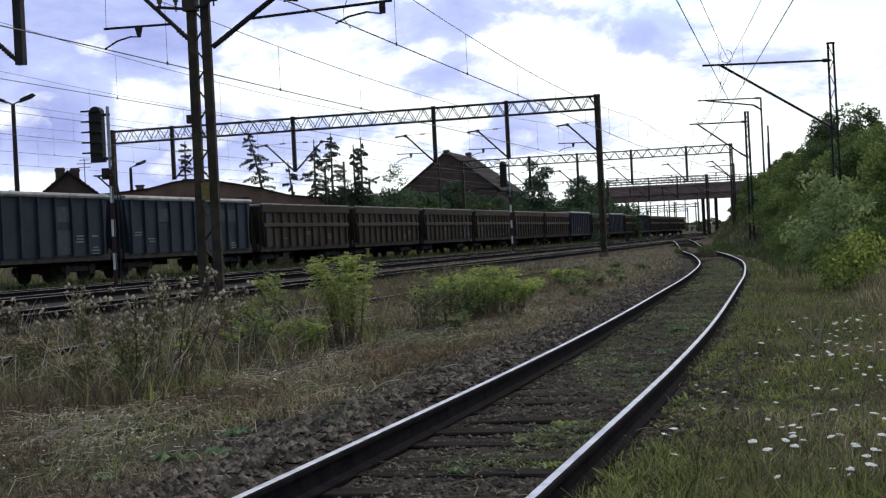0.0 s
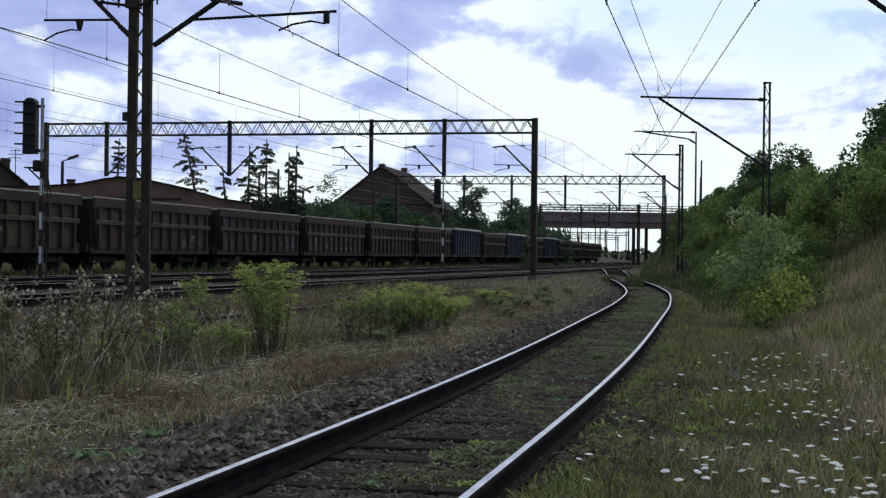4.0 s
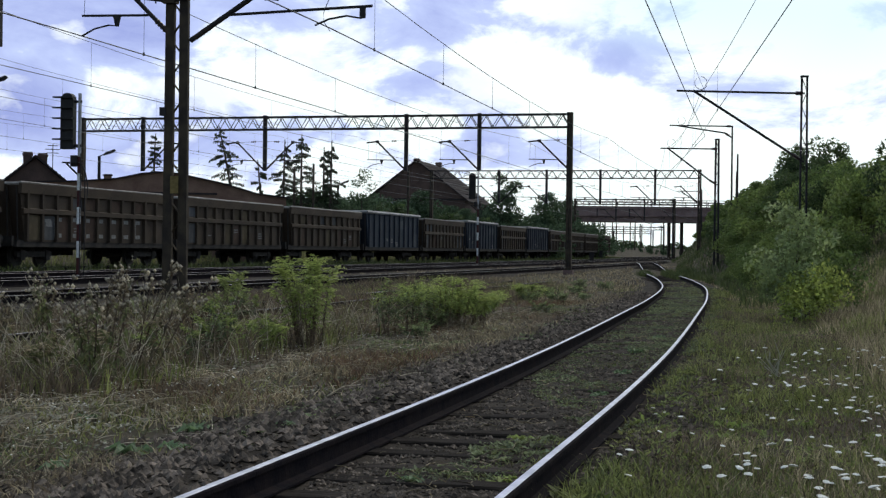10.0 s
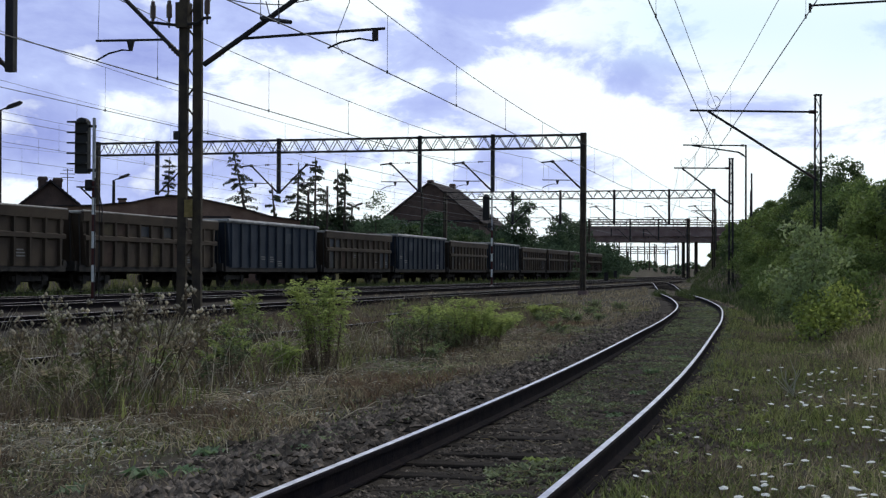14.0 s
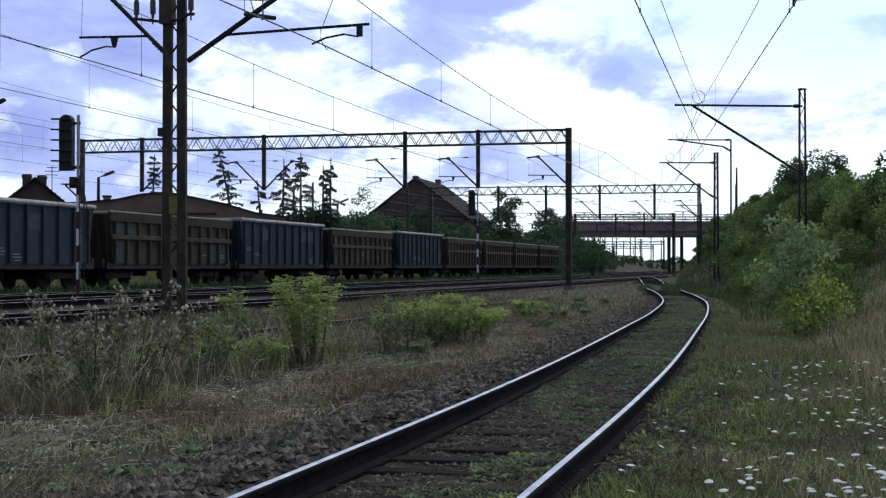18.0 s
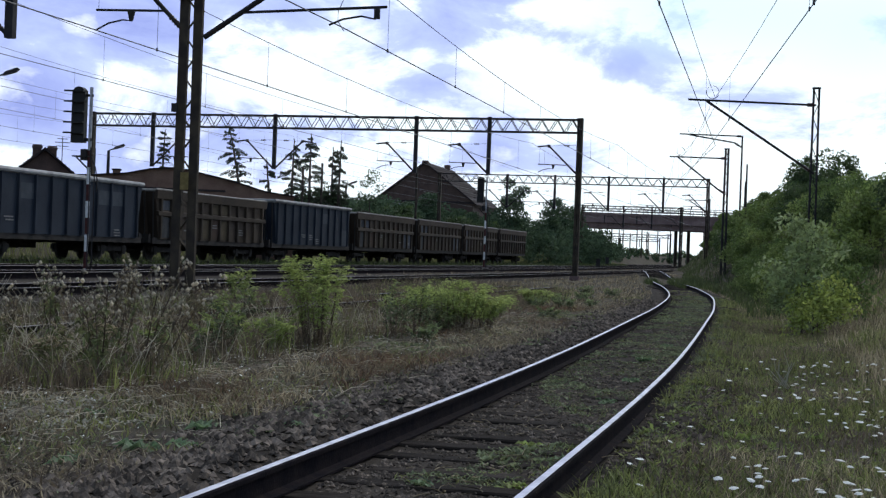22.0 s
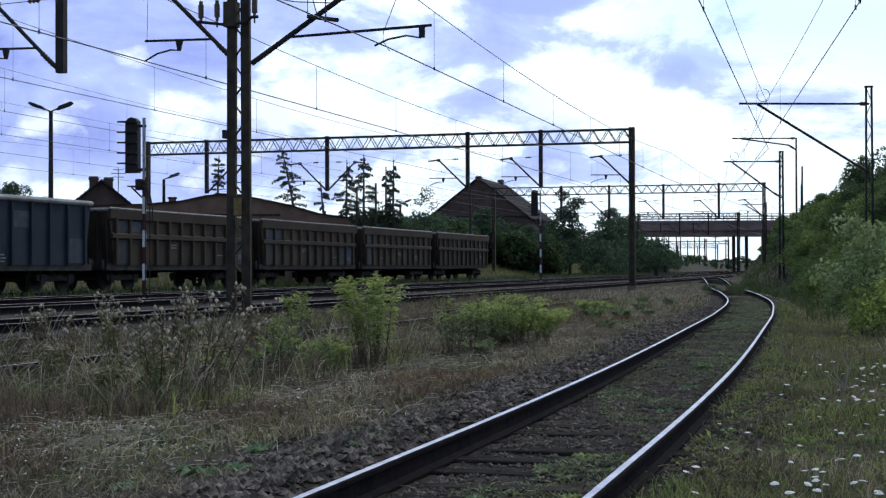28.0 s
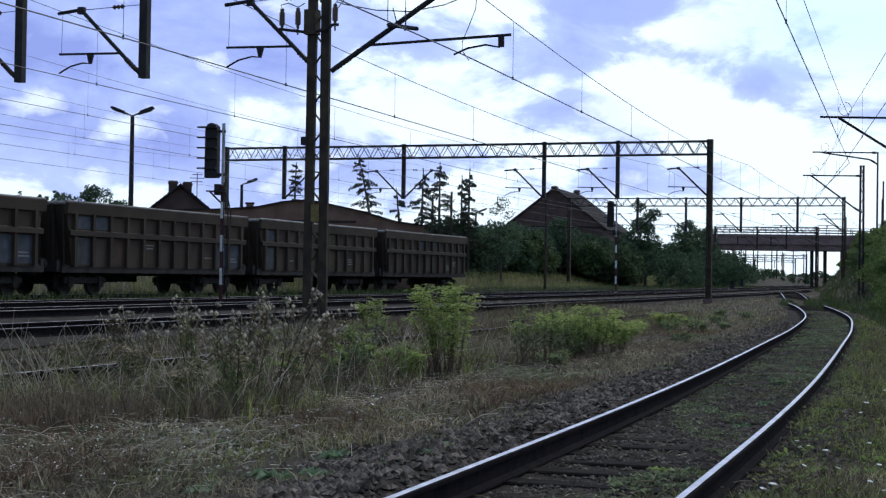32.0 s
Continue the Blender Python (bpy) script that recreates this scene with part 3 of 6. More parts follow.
def wagon(kind, seed):
    """An open four-axle goods wagon; its space has y along the track and z from the rail top."""
    blue = kind == "blue"
    paint = M_WAGON_BLUE if blue else M_WAGON_BROWN
    top, floor, half = (3.3, 0.98, 6.35) if blue else (3.15, 0.98, 6.4)
    root = thing("freight_wagon", pose(0, 0, 0),
                 "grey-blue high-sided goods wagon with vertical ribs and pale rim" if blue else "rusty brown open coal wagon with ribbed sides and a middle rail",
                 "wagon", "wagons of the goods train")
    wide, inset = 1.42, 0.42
    for sx in (-1, 1):
        part("side_wall", Shape().extrude([(-half + inset, floor), (half - inset, floor), (half, top - 0.1), (-half, top - 0.1)], lambda u, z, sx=sx: (sx * wide, u, z), lambda u, z, sx=sx: (sx * (wide - 0.05), u, z)), paint, root)
        n = 10 if blue else 11
        for i in range(n + 1):
            y = -half + inset + 0.06 + (2 * (half - inset) - 0.12) * i / n
            w, deep = (0.07, 0.09) if blue else (0.1, 0.11)
            part("rib", Shape().extrude([(y - w, 0.0), (y - w * 0.7, deep), (y + w * 0.7, deep), (y + w, 0.0)],
                 lambda u, z, sx=sx: (sx * (wide + z), u, floor + 0.02), lambda u, z, sx=sx: (sx * (wide + z), u, top - 0.12)), paint, root)
        if blue:
            part("top_rim", Shape().tube([(sx * (wide + 0.02), -half - 0.04, top - 0.09), (sx * (wide + 0.02), half + 0.04, top - 0.09)], 0.1, 8), M_RIM, root, "pale worn upper rim")
        else:
            part("middle_rail", Shape().extrude([(0.0, 1.96), (0.12, 2.0), (0.12, 2.16), (0.0, 2.2)], lambda u, z, sx=sx: (sx * (wide + u), -half + 0.12, z), lambda u, z, sx=sx: (sx * (wide + u), half - 0.12, z)), paint, root, "broad pressed-steel waist rail")
            part("top_beam", Shape().extrude([(-0.04, top - 0.46), (0.1, top - 0.43), (0.13, top - 0.08), (-0.04, top - 0.04)], lambda u, z, sx=sx: (sx * (wide + u), -half - 0.03, z), lambda u, z, sx=sx: (sx * (wide + u), half + 0.03, z)), paint, root, "deep plain upper beam")
            part("top_rim", Shape().tube([(sx * (wide + 0.05), -half - 0.03, top - 0.035), (sx * (wide + 0.05), 0.0, top - 0.05), (sx * (wide + 0.05), half + 0.03, top - 0.035)], 0.045, 6), M_RIM_DULL, root, "scuffed bare top edge")
        part("sole_bar", Shape().box(sx * (wide - 0.02), sx * (wide - 0.14), -half - 0.1, half + 0.1, floor - 0.2, floor + 0.02), M_UNDER, root)
    for sy in (-1, 1):
        part("end_wall", Shape().extrude([(half - inset, floor), (half - inset - 0.06, floor), (half - 0.06, top - 0.08), (half, top - 0.08)], lambda u, z, sy=sy: (-wide + 0.05, sy * u, z), lambda u, z, sy=sy: (wide - 0.05, sy * u, z)), paint, root)
        part("corner_ladder", Shape().bar((wide - 0.1, sy * (half - 0.1), floor), (wide - 0.1, sy * (half + 0.02), top - 0.2), 0.05).bar((wide - 0.5, sy * (half - 0.1), floor), (wide - 0.5, sy * (half + 0.02), top - 0.2), 0.05), M_UNDER, root)
        for x in (-0.9, -0.3, 0.3, 0.9):
            part("end_rib", Shape().extrude([(half - inset, floor), (half - inset + 0.1, floor), (half + 0.06, top - 0.12), (half, top - 0.12)], lambda u, z, sy=sy: (x - 0.05, sy * u, z), lambda u, z, sy=sy: (x + 0.05, sy * u, z)), paint, root)
        part("end_rim", Shape().tube([(-wide, sy * half, top - 0.09), (wide, sy * half, top - 0.09)], 0.09 if blue else 0.06, 8), M_RIM if blue else M_RIM_DULL, root, "pale worn end rim")
        part("headstock", Shape().box(-1.3, 1.3, sy * (half + 0.1), sy * (half + 0.28), 0.8, 1.18), M_UNDER, root)
        for x in (-0.875, 0.875):
            part("buffer", Shape().tube([(x, sy * (half + 0.28), 1.04), (x, sy * (half + 0.45), 1.04)], 0.09, 8).tube([(x, sy * (half + 0.45), 1.04), (x, sy * (half + 0.6), 1.04)], 0.2, 12), M_UNDER, root)
        part("coupling", Shape().bar((0, sy * (half + 0.28), 0.98), (0, sy * (half + 0.62), 0.9), 0.09), M_UNDER, root)
    part("load_floor", Shape().box(-wide + 0.06, wide - 0.06, -half + 0.07, half - 0.07, floor, floor + 0.06), M_UNDER, root)
    part("centre_sill", Shape().box(-0.25, 0.25, -half, half, 0.68, floor), M_UNDER, root)
    part("brake_cylinder", Shape().tube([(-0.5, -1.0, 0.6), (-0.5, -0.2, 0.6)], 0.17, 10), M_UNDER, root)
    part("brake_rigging_box", Shape().box(-0.9, -0.7, 0.6, 1.6, 0.45, 0.75), M_UNDER, root)
    g = random.Random(seed)
    count = 10 if blue else 11
    pitch = (2 * (half - inset) - 0.12) / count
    done = set()
    for k in range(3 if blue else 10):
        i, row = g.randrange(count), g.randrange(2)
        if (i, row) in done:
            continue
        done.add((i, row))
        y = -half + inset + 0.06 + pitch * (i + 0.5)
        z0, z1 = ((1.05, 1.93), (2.24, top - 0.5))[row]
        part("patched_panel", Shape().box(wide, wide + 0.012, y - pitch * 0.42, y + pitch * 0.42, z0, z1), M_PATCH_BLUE if blue else g.choice((M_PATCH, M_PATCH_RUST, M_PATCH_RUST, M_PATCH_STEEL, M_PATCH_OLIVE)), root, "faded repainted panel")
    for k in range(3):
        y = -half + inset + 0.06 + pitch * (g.randrange(count) + 0.5)
        z = g.uniform(1.25, 1.8)
        for j in range(g.randint(1, 3)):
            part("marking_bar", Shape().box(wide + 0.012, wide + 0.02, y - pitch * g.uniform(0.15, 0.3), y + pitch * g.uniform(0.15, 0.3), z - 0.11 * j, z - 0.11 * j + 0.05), M_MARK, root, "worn pale marking")
    if seed == 4:
        for j in range(7):
            y = -3.6 + j * 1.12
            part("scrawl_bar", Shape().box(wide + 0.012, wide + 0.02, y - 0.28, y + 0.28, 1.15, 1.3).box(wide + 0.012, wide + 0.02, y - 0.28, y - 0.14, 1.3, 1.9).box(wide + 0.012, wide + 0.02, y - 0.14, y + 0.28, 1.75, 1.9), M_MARK, root, "faded white painted scrawl")
    for y in (-4.6, 4.6):
        bogie(root, y)
        for dy in (-0.9, 0.9):
            part("wheelset", WHEELS, M_UNDER, root, m=pose(0, y + dy, 0.46))
    return root


KINDS = ["brown"] * 4 + ["blue", "brown", "blue", "brown", "blue"] + ["brown"] * 6 + ["blue"] * 4
models = {}
TRAIN = []
for number, kind in enumerate(KINDS):
    variant = 4 if number == 11 else (number * 2 + number // 3) % 3 + (10 if kind == "blue" else 0)
    if (kind, variant) not in models:
        w = models[kind, variant] = wagon(kind, variant)
    else:
        w = copy_thing(models[kind, variant], pose(0, 0, 0))
    TRAIN.append(w)


def train_pose(t, number):
    s = TAIL_AT_START - SPEED * t + 0.16 * max(0.0, t - 28.0) ** 2 - WAGON * (number + 0.5)
    q, z = TRACKS["train"]
    y = s * U.y
    a, b = place(y - 4.5, q), place(y + 4.5, q)
    return Matrix.Translation((*place(y, q).xy, z)) @ pose(0, 0, 0, 0, 0, -math.degrees(math.atan2(b.x - a.x, b.y - a.y)))



# ---- overhead line ----
RAILHEAD = 0.3
ARM_Z, CONTACT_Z, BEAM_Z, FOOT_Z = 7.22, 5.78, 8.7, 5.7


def insulator(a, b, r=0.07, ribs=5):
    a, b = Vector(a), Vector(b)
    s = Shape().tube([a, b], r * 0.45, 6)
    for i in range(ribs):
        c = a.lerp(b, (i + 0.5) / ribs)
        d = (b - a).normalized() * 0.012
        s.tube([c - d, c + d], r, 8)
    return s


def arm(root, w, sign, steel=M_STEEL):
    """A cantilever in the gantry's plane (x across, z up): strut, tip, register tube and steady arm."""
    x = lambda d: w + sign * d
    a = part("cantilever", Shape().tube([(x(0.1), 0, FOOT_Z), (x(0.42), 0, FOOT_Z + 0.3)], 0.05, 8)
             .tube([(x(0.42), 0, FOOT_Z + 0.3), (x(1.68), 0, ARM_Z)], 0.048, 8).tube([(x(1.6), 0, ARM_Z + 0.02), (x(2.3), 0, ARM_Z - 0.05)], 0.042, 8), steel, root, "dark tubular cantilever strut")
    part("insulator", insulator((x(0.2), 0, FOOT_Z + 0.09), (x(0.5), 0, FOOT_Z + 0.37), 0.065), M_INSUL, a, "brown ribbed insulator")
    part("register_tube", Shape().tube([(x(0.62), 0, 6.19), (x(2.25), 0, 6.22)], 0.028, 6), steel, a)
    part("tie_wire", Shape().tube([(x(1.72), 0, ARM_Z), (x(0.1), 0, ARM_Z + 0.06)], 0.009, 5), M_WIRE, a)
    part("tie_insulator", insulator((x(0.55), 0, ARM_Z + 0.04), (x(0.85), 0, ARM_Z + 0.03), 0.055, 3), M_INSUL, a, "brown ribbed insulator")
    part("clamp", Shape().box(min(x(1.6), x(1.75)), max(x(1.6), x(1.75)), -0.06, 0.06, ARM_Z - 0.09, ARM_Z + 0.07), steel, a)
    part("steady_arm", Shape().tube([(x(1.42), 0, 6.2), (x(1.42), 0, 5.98), (x(1.62), 0, 6.0), (x(1.95), 0, 5.93), (x(2.25), 0, CONTACT_Z)], 0.02, 6)
         .add([(x(1.33), -0.03, 6.22), (x(1.51), -0.03, 6.22), (x(1.45), -0.03, 5.97), (x(1.39), -0.03, 5.97), (x(1.33), 0.03, 6.22), (x(1.51), 0.03, 6.22), (x(1.45), 0.03, 5.97), (x(1.39), 0.03, 5.97)],
               [(0, 1, 2, 3), (7, 6, 5, 4), (0, 4, 5, 1), (1, 5, 6, 2), (2, 6, 7, 3), (3, 7, 4, 0)]), steel, a)
    part("dropper", Shape().tube([(x(2.2), 0, 6.22), (x(2.18), 0, ARM_Z)], 0.006, 4), M_WIRE, a)


def wide_arm(root):
    """The long cantilever over the disused track, its steady arm pulling back to the mast."""
    a = part("cantilever", Shape().tube([(-0.3, 0, 5.62), (-0.55, 0, 5.78)], 0.06, 8).tube([(-0.55, 0, 5.78), (-2.95, 0, 7.3)], 0.06, 8).tube([(-2.95, 0, 7.3), (-3.7, 0, 7.3)], 0.05, 8), M_STEEL, root, "dark tubular cantilever strut")
    part("insulator", insulator((-0.4, 0, 5.68), (-0.75, 0, 5.9), 0.065), M_INSUL, a, "brown ribbed insulator")
    part("register_tube", Shape().tube([(-1.2, 0, 6.15), (-4.35, 0, 6.25)], 0.032, 6), M_STEEL, a)
    part("steady_arm", Shape().tube([(-4.15, 0, 6.24), (-4.1, 0, 6.0), (-3.8, 0, 6.06), (-3.4, 0, 6.0), (-3.1, 0, 5.88)], 0.022, 6).box(-4.2, -4.08, -0.03, 0.03, 6.0, 6.25), M_STEEL, a)
    part("tension_clamp", Shape().tube([(-1.65, 0.1, 6.55), (-2.6, 0.9, 6.3)], 0.05, 6).bar((-1.9, 0.2, 6.5), (-1.75, 0.1, 6.9), 0.02).bar((-2.2, 0.5, 6.42), (-2.15, 0.4, 6.85), 0.02), M_STEEL, a)


def lattice_beam(root, x0, x1, z0, z1, depth=0.5, pitch=1.0):
    for y in (-depth / 2, depth / 2):
        for z in (z0, z1):
            part("chord", Shape().box(x0, x1, y - 0.035, y + 0.035, z - 0.04, z + 0.04), M_STEEL, root)
    n = int(abs(x1 - x0) / pitch)
    dx = (x1 - x0) / n
    for i in range(n):
        for y in (-depth / 2, depth / 2):
            a, b, c = x0 + dx * i, x0 + dx * (i + 0.5), x0 + dx * (i + 1)
            part("lattice_brace", Shape().bar((a, y, z0), (b, y, z1), 0.032).bar((b, y, z1), (c, y, z0), 0.032), M_STEEL, root)


def lattice_mast(root, x, z0, z1, width0=0.56, width1=0.5, leg=0.2, depth=0.1, pitch=0.42, mat=M_STEEL_RUST):
    """Two channel legs joined by zigzag bars."""
    for s in (-1, 1):
        part("leg", Shape().extrude([(-leg / 2, -depth / 2), (leg / 2, -depth / 2), (leg / 2, depth / 2), (-leg / 2, depth / 2)],
             lambda u, v, s=s: (x + s * (width0 - leg) / 2 + u, v, z0), lambda u, v, s=s: (x + s * (width1 - leg) / 2 + u, v, z1)), mat, root, "rust-stained steel channel leg")
    n = int((z1 - z0) / pitch)
    for i in range(n):
        za, zb = z0 + (z1 - z0) * i / n, z0 + (z1 - z0) * (i + 1) / n
        w = (width0 + (width1 - width0) * i / n - leg) / 2
        sg = 1 if i % 2 else -1
        part("zigzag_bar", Shape().bar((x - sg * w, -depth / 2 + 0.03, za), (x + sg * w, -depth / 2 + 0.03, zb), 0.045, 0.02)
             .bar((x - sg * w, depth / 2 - 0.03, za), (x + sg * w, depth / 2 - 0.03, zb), 0.045, 0.02), mat, root)


def gantry(y, q, span, posts, ground, lattice=False, far=False, main_arms=(1,)):
    """A portal across the tracks. In its own space x runs from the near mast away across the tracks."""
    p = place(y, q)
    m = Matrix.Translation(p) @ pose(0, 0, 0, 0, 0, math.degrees(math.atan2(SIDE.y, SIDE.x)))
    root = thing("catenary_gantry", m, "dark lattice steel overhead line gantry spanning the tracks", "gantry", "overhead line gantries")
    for x in (0.0, span):
        if lattice and x == 0.0:
            lattice_mast(root, x, ground - 0.3, BEAM_Z + 0.4)
            part("metal_plate", Shape().box(-0.13, 0.05, 0.16, 0.18, 2.35, 2.72), M_YELLOW, root, "faded yellow plate on the mast")
            part("collar", Shape().box(0.22, 0.36, -0.09, 0.09, 4.02, 4.2), M_STEEL, root)
        else:
            for sx in (-1, 1):
                part("mast_channel", Shape().box(x + sx * 0.085 - 0.065, x + sx * 0.085 + 0.065, -0.16, 0.16, ground - 0.4, BEAM_Z + 0.05), M_STEEL_RUST, root, "rust-stained steel channel of the mast")
            for k in range(9):
                zb = ground + 0.5 + k * (BEAM_Z - ground - 0.6) / 8
                part("batten_plate", Shape().box(x - 0.14, x + 0.14, -0.175, -0.16, zb - 0.09, zb + 0.09), M_STEEL_RUST, root)
            part("concrete_foot", Shape().box(x - 0.25, x + 0.25, -0.25, 0.25, ground - 0.7, ground - 0.12), M_CONCRETE, root, "weathered concrete footing")
    lattice_beam(root, 0.0, span, BEAM_Z - 0.75, BEAM_Z - 0.05, pitch=0.85 if not far else 1.0)
    for w, arms in posts:
        part("drop_post", Shape().box(w - 0.1, w + 0.1, -0.09, 0.09, FOOT_Z - 0.1, BEAM_Z + 0.06), M_STEEL, root)
        for sg in arms:
            arm(root, w, sg)
    for sg in main_arms:
        arm(root, 0.0, sg)
    return root


g0 = gantry(32.0, -13.83, 29.0, [(4.33, (1,)), (7.65, (1,)), (14.0, (-1, 1))], 0.0, lattice=True, main_arms=(1,))
wide_arm(g0)
part("jumper_wire", Shape().tube([(-0.4, 0, 7.12), (-0.57, 0, 7.06), (-1.29, 0, 6.9), (-2.11, 0, 6.83), (-2.88, 0, 6.94), (-3.54, 0, 7.17), (-3.7, 0, 7.28)], 0.012, 5), M_WIRE, g0)
part("jumper_wire", Shape().tube([(-0.4, 0, 6.95), (-0.7, 0, 7.3), (-0.85, 0, 7.7), (-0.9, 0, 8.2)], 0.012, 5), M_WIRE, g0)
part("jumper_wire", Shape().tube([(-3.6, 0, 7.28), (-3.57, 0, 6.83), (-3.37, 0, 6.34), (-3.29, 0, 6.15), (-3.29, 0, 5.95), (-3.5, 0.2, 5.72)], 0.009, 5), M_WIRE, g0)
part("jumper_wire", Shape().tube([(-1.59, 0, 7.5), (-1.59, 0, 6.6)], 0.009, 5), M_WIRE, g0)
# insulators and brackets high on the near mast
for x, lift in ((-0.42, 0.05), (0.46, 0.0), (0.84, 0.0)):
    hung = part("bracket_insulator", Shape().tube([(x, 0.12, 6.56 + lift), (x, 0.12, 6.66 + lift)], 0.035, 8).tube([(x, 0.12, 6.64 + lift), (x, 0.12, 6.92 + lift)], 0.062, 10)
                .tube([(x, 0.12, 6.92 + lift), (x, 0.12, 7.0 + lift)], 0.045, 8), M_INSUL, g0, "dark brown line insulator")
    part("pin", Shape().tube([(x, 0.12, 6.42 + lift), (x, 0.12, 6.57 + lift)], 0.018, 6), M_STEEL, hung)
part("bracket", Shape().tube([(-0.5, 0.12, 6.6), (-0.36, 0.12, 6.6), (-0.2, 0.12, 6.5), (0.2, 0.12, 6.46), (0.5, 0.12, 6.5), (0.9, 0.12, 6.56)], 0.035, 6), M_STEEL, g0, "bent steel insulator bracket")
part("switch_box", Shape().box(0.02, 0.3, -0.1, 0.16, 6.42, 6.96), M_STEEL_RUST, g0, "flat steel box clamped to the mast")
part("lead_wire", Shape().tube([(0.84, 0.12, 7.0), (0.88, 0.12, 7.08), (0.7, 0.12, 7.12), (0.46, 0.12, 7.02), (0.3, 0.12, 7.1)], 0.012, 5), M_WIRE, g0)
part("lead_wire", Shape().tube([(-0.42, 0.12, 7.05), (-0.5, 0.12, 7.18), (-0.3, 0.12, 7.22), (-0.1, 0.12, 7.16)], 0.012, 5), M_WIRE, g0)
gantry(81.0, -13.66, 29.0, [(5.03, (1,)), (9.2, (1,)), (17.56, (-1, 1)), (25.12, (-1,))], 0.32)
gantry(135.0, -10.7, 25.0, [(4.0, (1,)), (9.0, (1,)), (14.0, (1,)), (18.5, (-1, 1))], 0.6, far=True)
gantry(209.0, -18.9, 14.0, [(4.2, (1,)), (8.2, (1,))], 0.4, far=True)

WIRE_TRACKS = [(-10.75, ((-18, 0), (32, 0), (82, 0))), (-16.3, None), (-21.0, None), (-25.4, None), (-29.8, None), (-34.4, None), (-39.0, None)]


def span_wires(name, supports, top, low, r=0.01, droppers=7, sag=0.42):
    """Messenger, contact wire and droppers over a row of supports, as one line."""
    root = thing(name, pose(0, 0, 0), "thin overhead contact line with messenger wire and droppers", "overhead wire", "overhead wires")
    mess, cont = [], []
    for a, b in zip(supports, supports[1:]):
        a, b = Vector(a), Vector(b)
        for i in range(13):
            t = i / 12
            p = a.lerp(b, t)
            mess.append(Vector((p.x, p.y, top - sag * 4 * t * (1 - t))))
            cont.append(Vector((p.x, p.y, low)))
        for i in range(droppers):
            t = (i + 0.5) / droppers
            p = a.lerp(b, t)
            part("dropper", Shape().tube([(p.x, p.y, low - 0.01), (p.x, p.y, top - sag * 4 * t * (1 - t))], r * 0.5, 4).tube([(p.x, p.y, low - 0.03), (p.x, p.y, low + 0.05)], r * 2.2, 4), M_WIRE, root)
    part("messenger_wire", Shape().tube(mess, r, 5), M_WIRE, root)
    part("contact_wire", Shape().tube(cont, r * 1.4, 5), M_WIRE, root)
    return root


for q, _ in WIRE_TRACKS:
    ends = [-18, 32, 82, 135, 190, 240] if q > -26 else [-18, 32, 82.5, 136, 190]
    span_wires("catenary_wire", [place(y, q + (0.15 if i % 2 else -0.15) - (0.85 if q > -12 and y == 82 else 0.0)) for i, y in enumerate(ends)], 7.38 if q < -12 else 7.46, CONTACT_Z if q < -12 else 5.95, (0.0065 if q < -24 else 0.008) if q < -20 else 0.0105, sag=0.54)
# siding line and the one that runs out to its anchor
span_wires("catenary_wire", [(-3.1, -5, 0), (9.95, 58, 0), (12.9, 89, 0), (16.8, 120, 0)], 7.42, 5.75, r=0.008, droppers=3, sag=0.45)
span_wires("catenary_wire", [(2.4, -5, 0), (9.75, 58, 0), (13.2, 89, 0)], 7.42, 5.75, r=0.008, droppers=3, sag=0.45)


def side_mast(x, y, z0, top, reach, arm_z, strut_z, lattice=True, leg=0.065):
    """A mast on the bank with a stayed horizontal arm out over the siding."""
    root = thing("catenary_mast", Matrix.Translation((x, y, 0)) @ pose(0, 0, 0, 0, 0, 8),
                 "slender dark steel mast on the bank with a stayed horizontal arm", "mast", "masts along the siding")
    if lattice:
        lattice_mast(root, 0, z0, top, 0.36, 0.28, leg, 0.07, 0.55, M_STEEL)
        part("cap", Shape().box(-0.14, 0.14, -0.1, 0.1, top, top + 0.06), M_STEEL, root)
    else:
        part("pole", Shape().tube([(0, 0, z0), (0, 0, top)], 0.075, 8, 0.055), M_STEEL, root)
    if reach:
        part("arm_tube", Shape().tube([(0, 0, arm_z), (-reach, 0, arm_z - 0.03)], 0.045, 6), M_STEEL, root)
        part("strut", Shape().tube([(0, 0, strut_z - 0.3), (-0.5, 0, strut_z), (-reach * 0.86, 0, arm_z - 0.05)], 0.05, 6), M_STEEL, root)
        part("insulator", insulator((-0.35, 0, arm_z), (-0.1, 0, arm_z), 0.08), M_INSUL, root, "brown ribbed insulator")
        part("insulator", insulator((-0.45, 0, strut_z - 0.03), (-0.15, 0, strut_z - 0.2), 0.08), M_INSUL, root, "brown ribbed insulator")
        part("wire_loop", Shape().tube([(-reach * 0.82 + 0.25 * math.sin(k * 0.5), -0.1, arm_z + 0.28 + 0.25 * math.cos(k * 0.5)) for k in range(12)], 0.012, 4), M_WIRE, root)
    return root


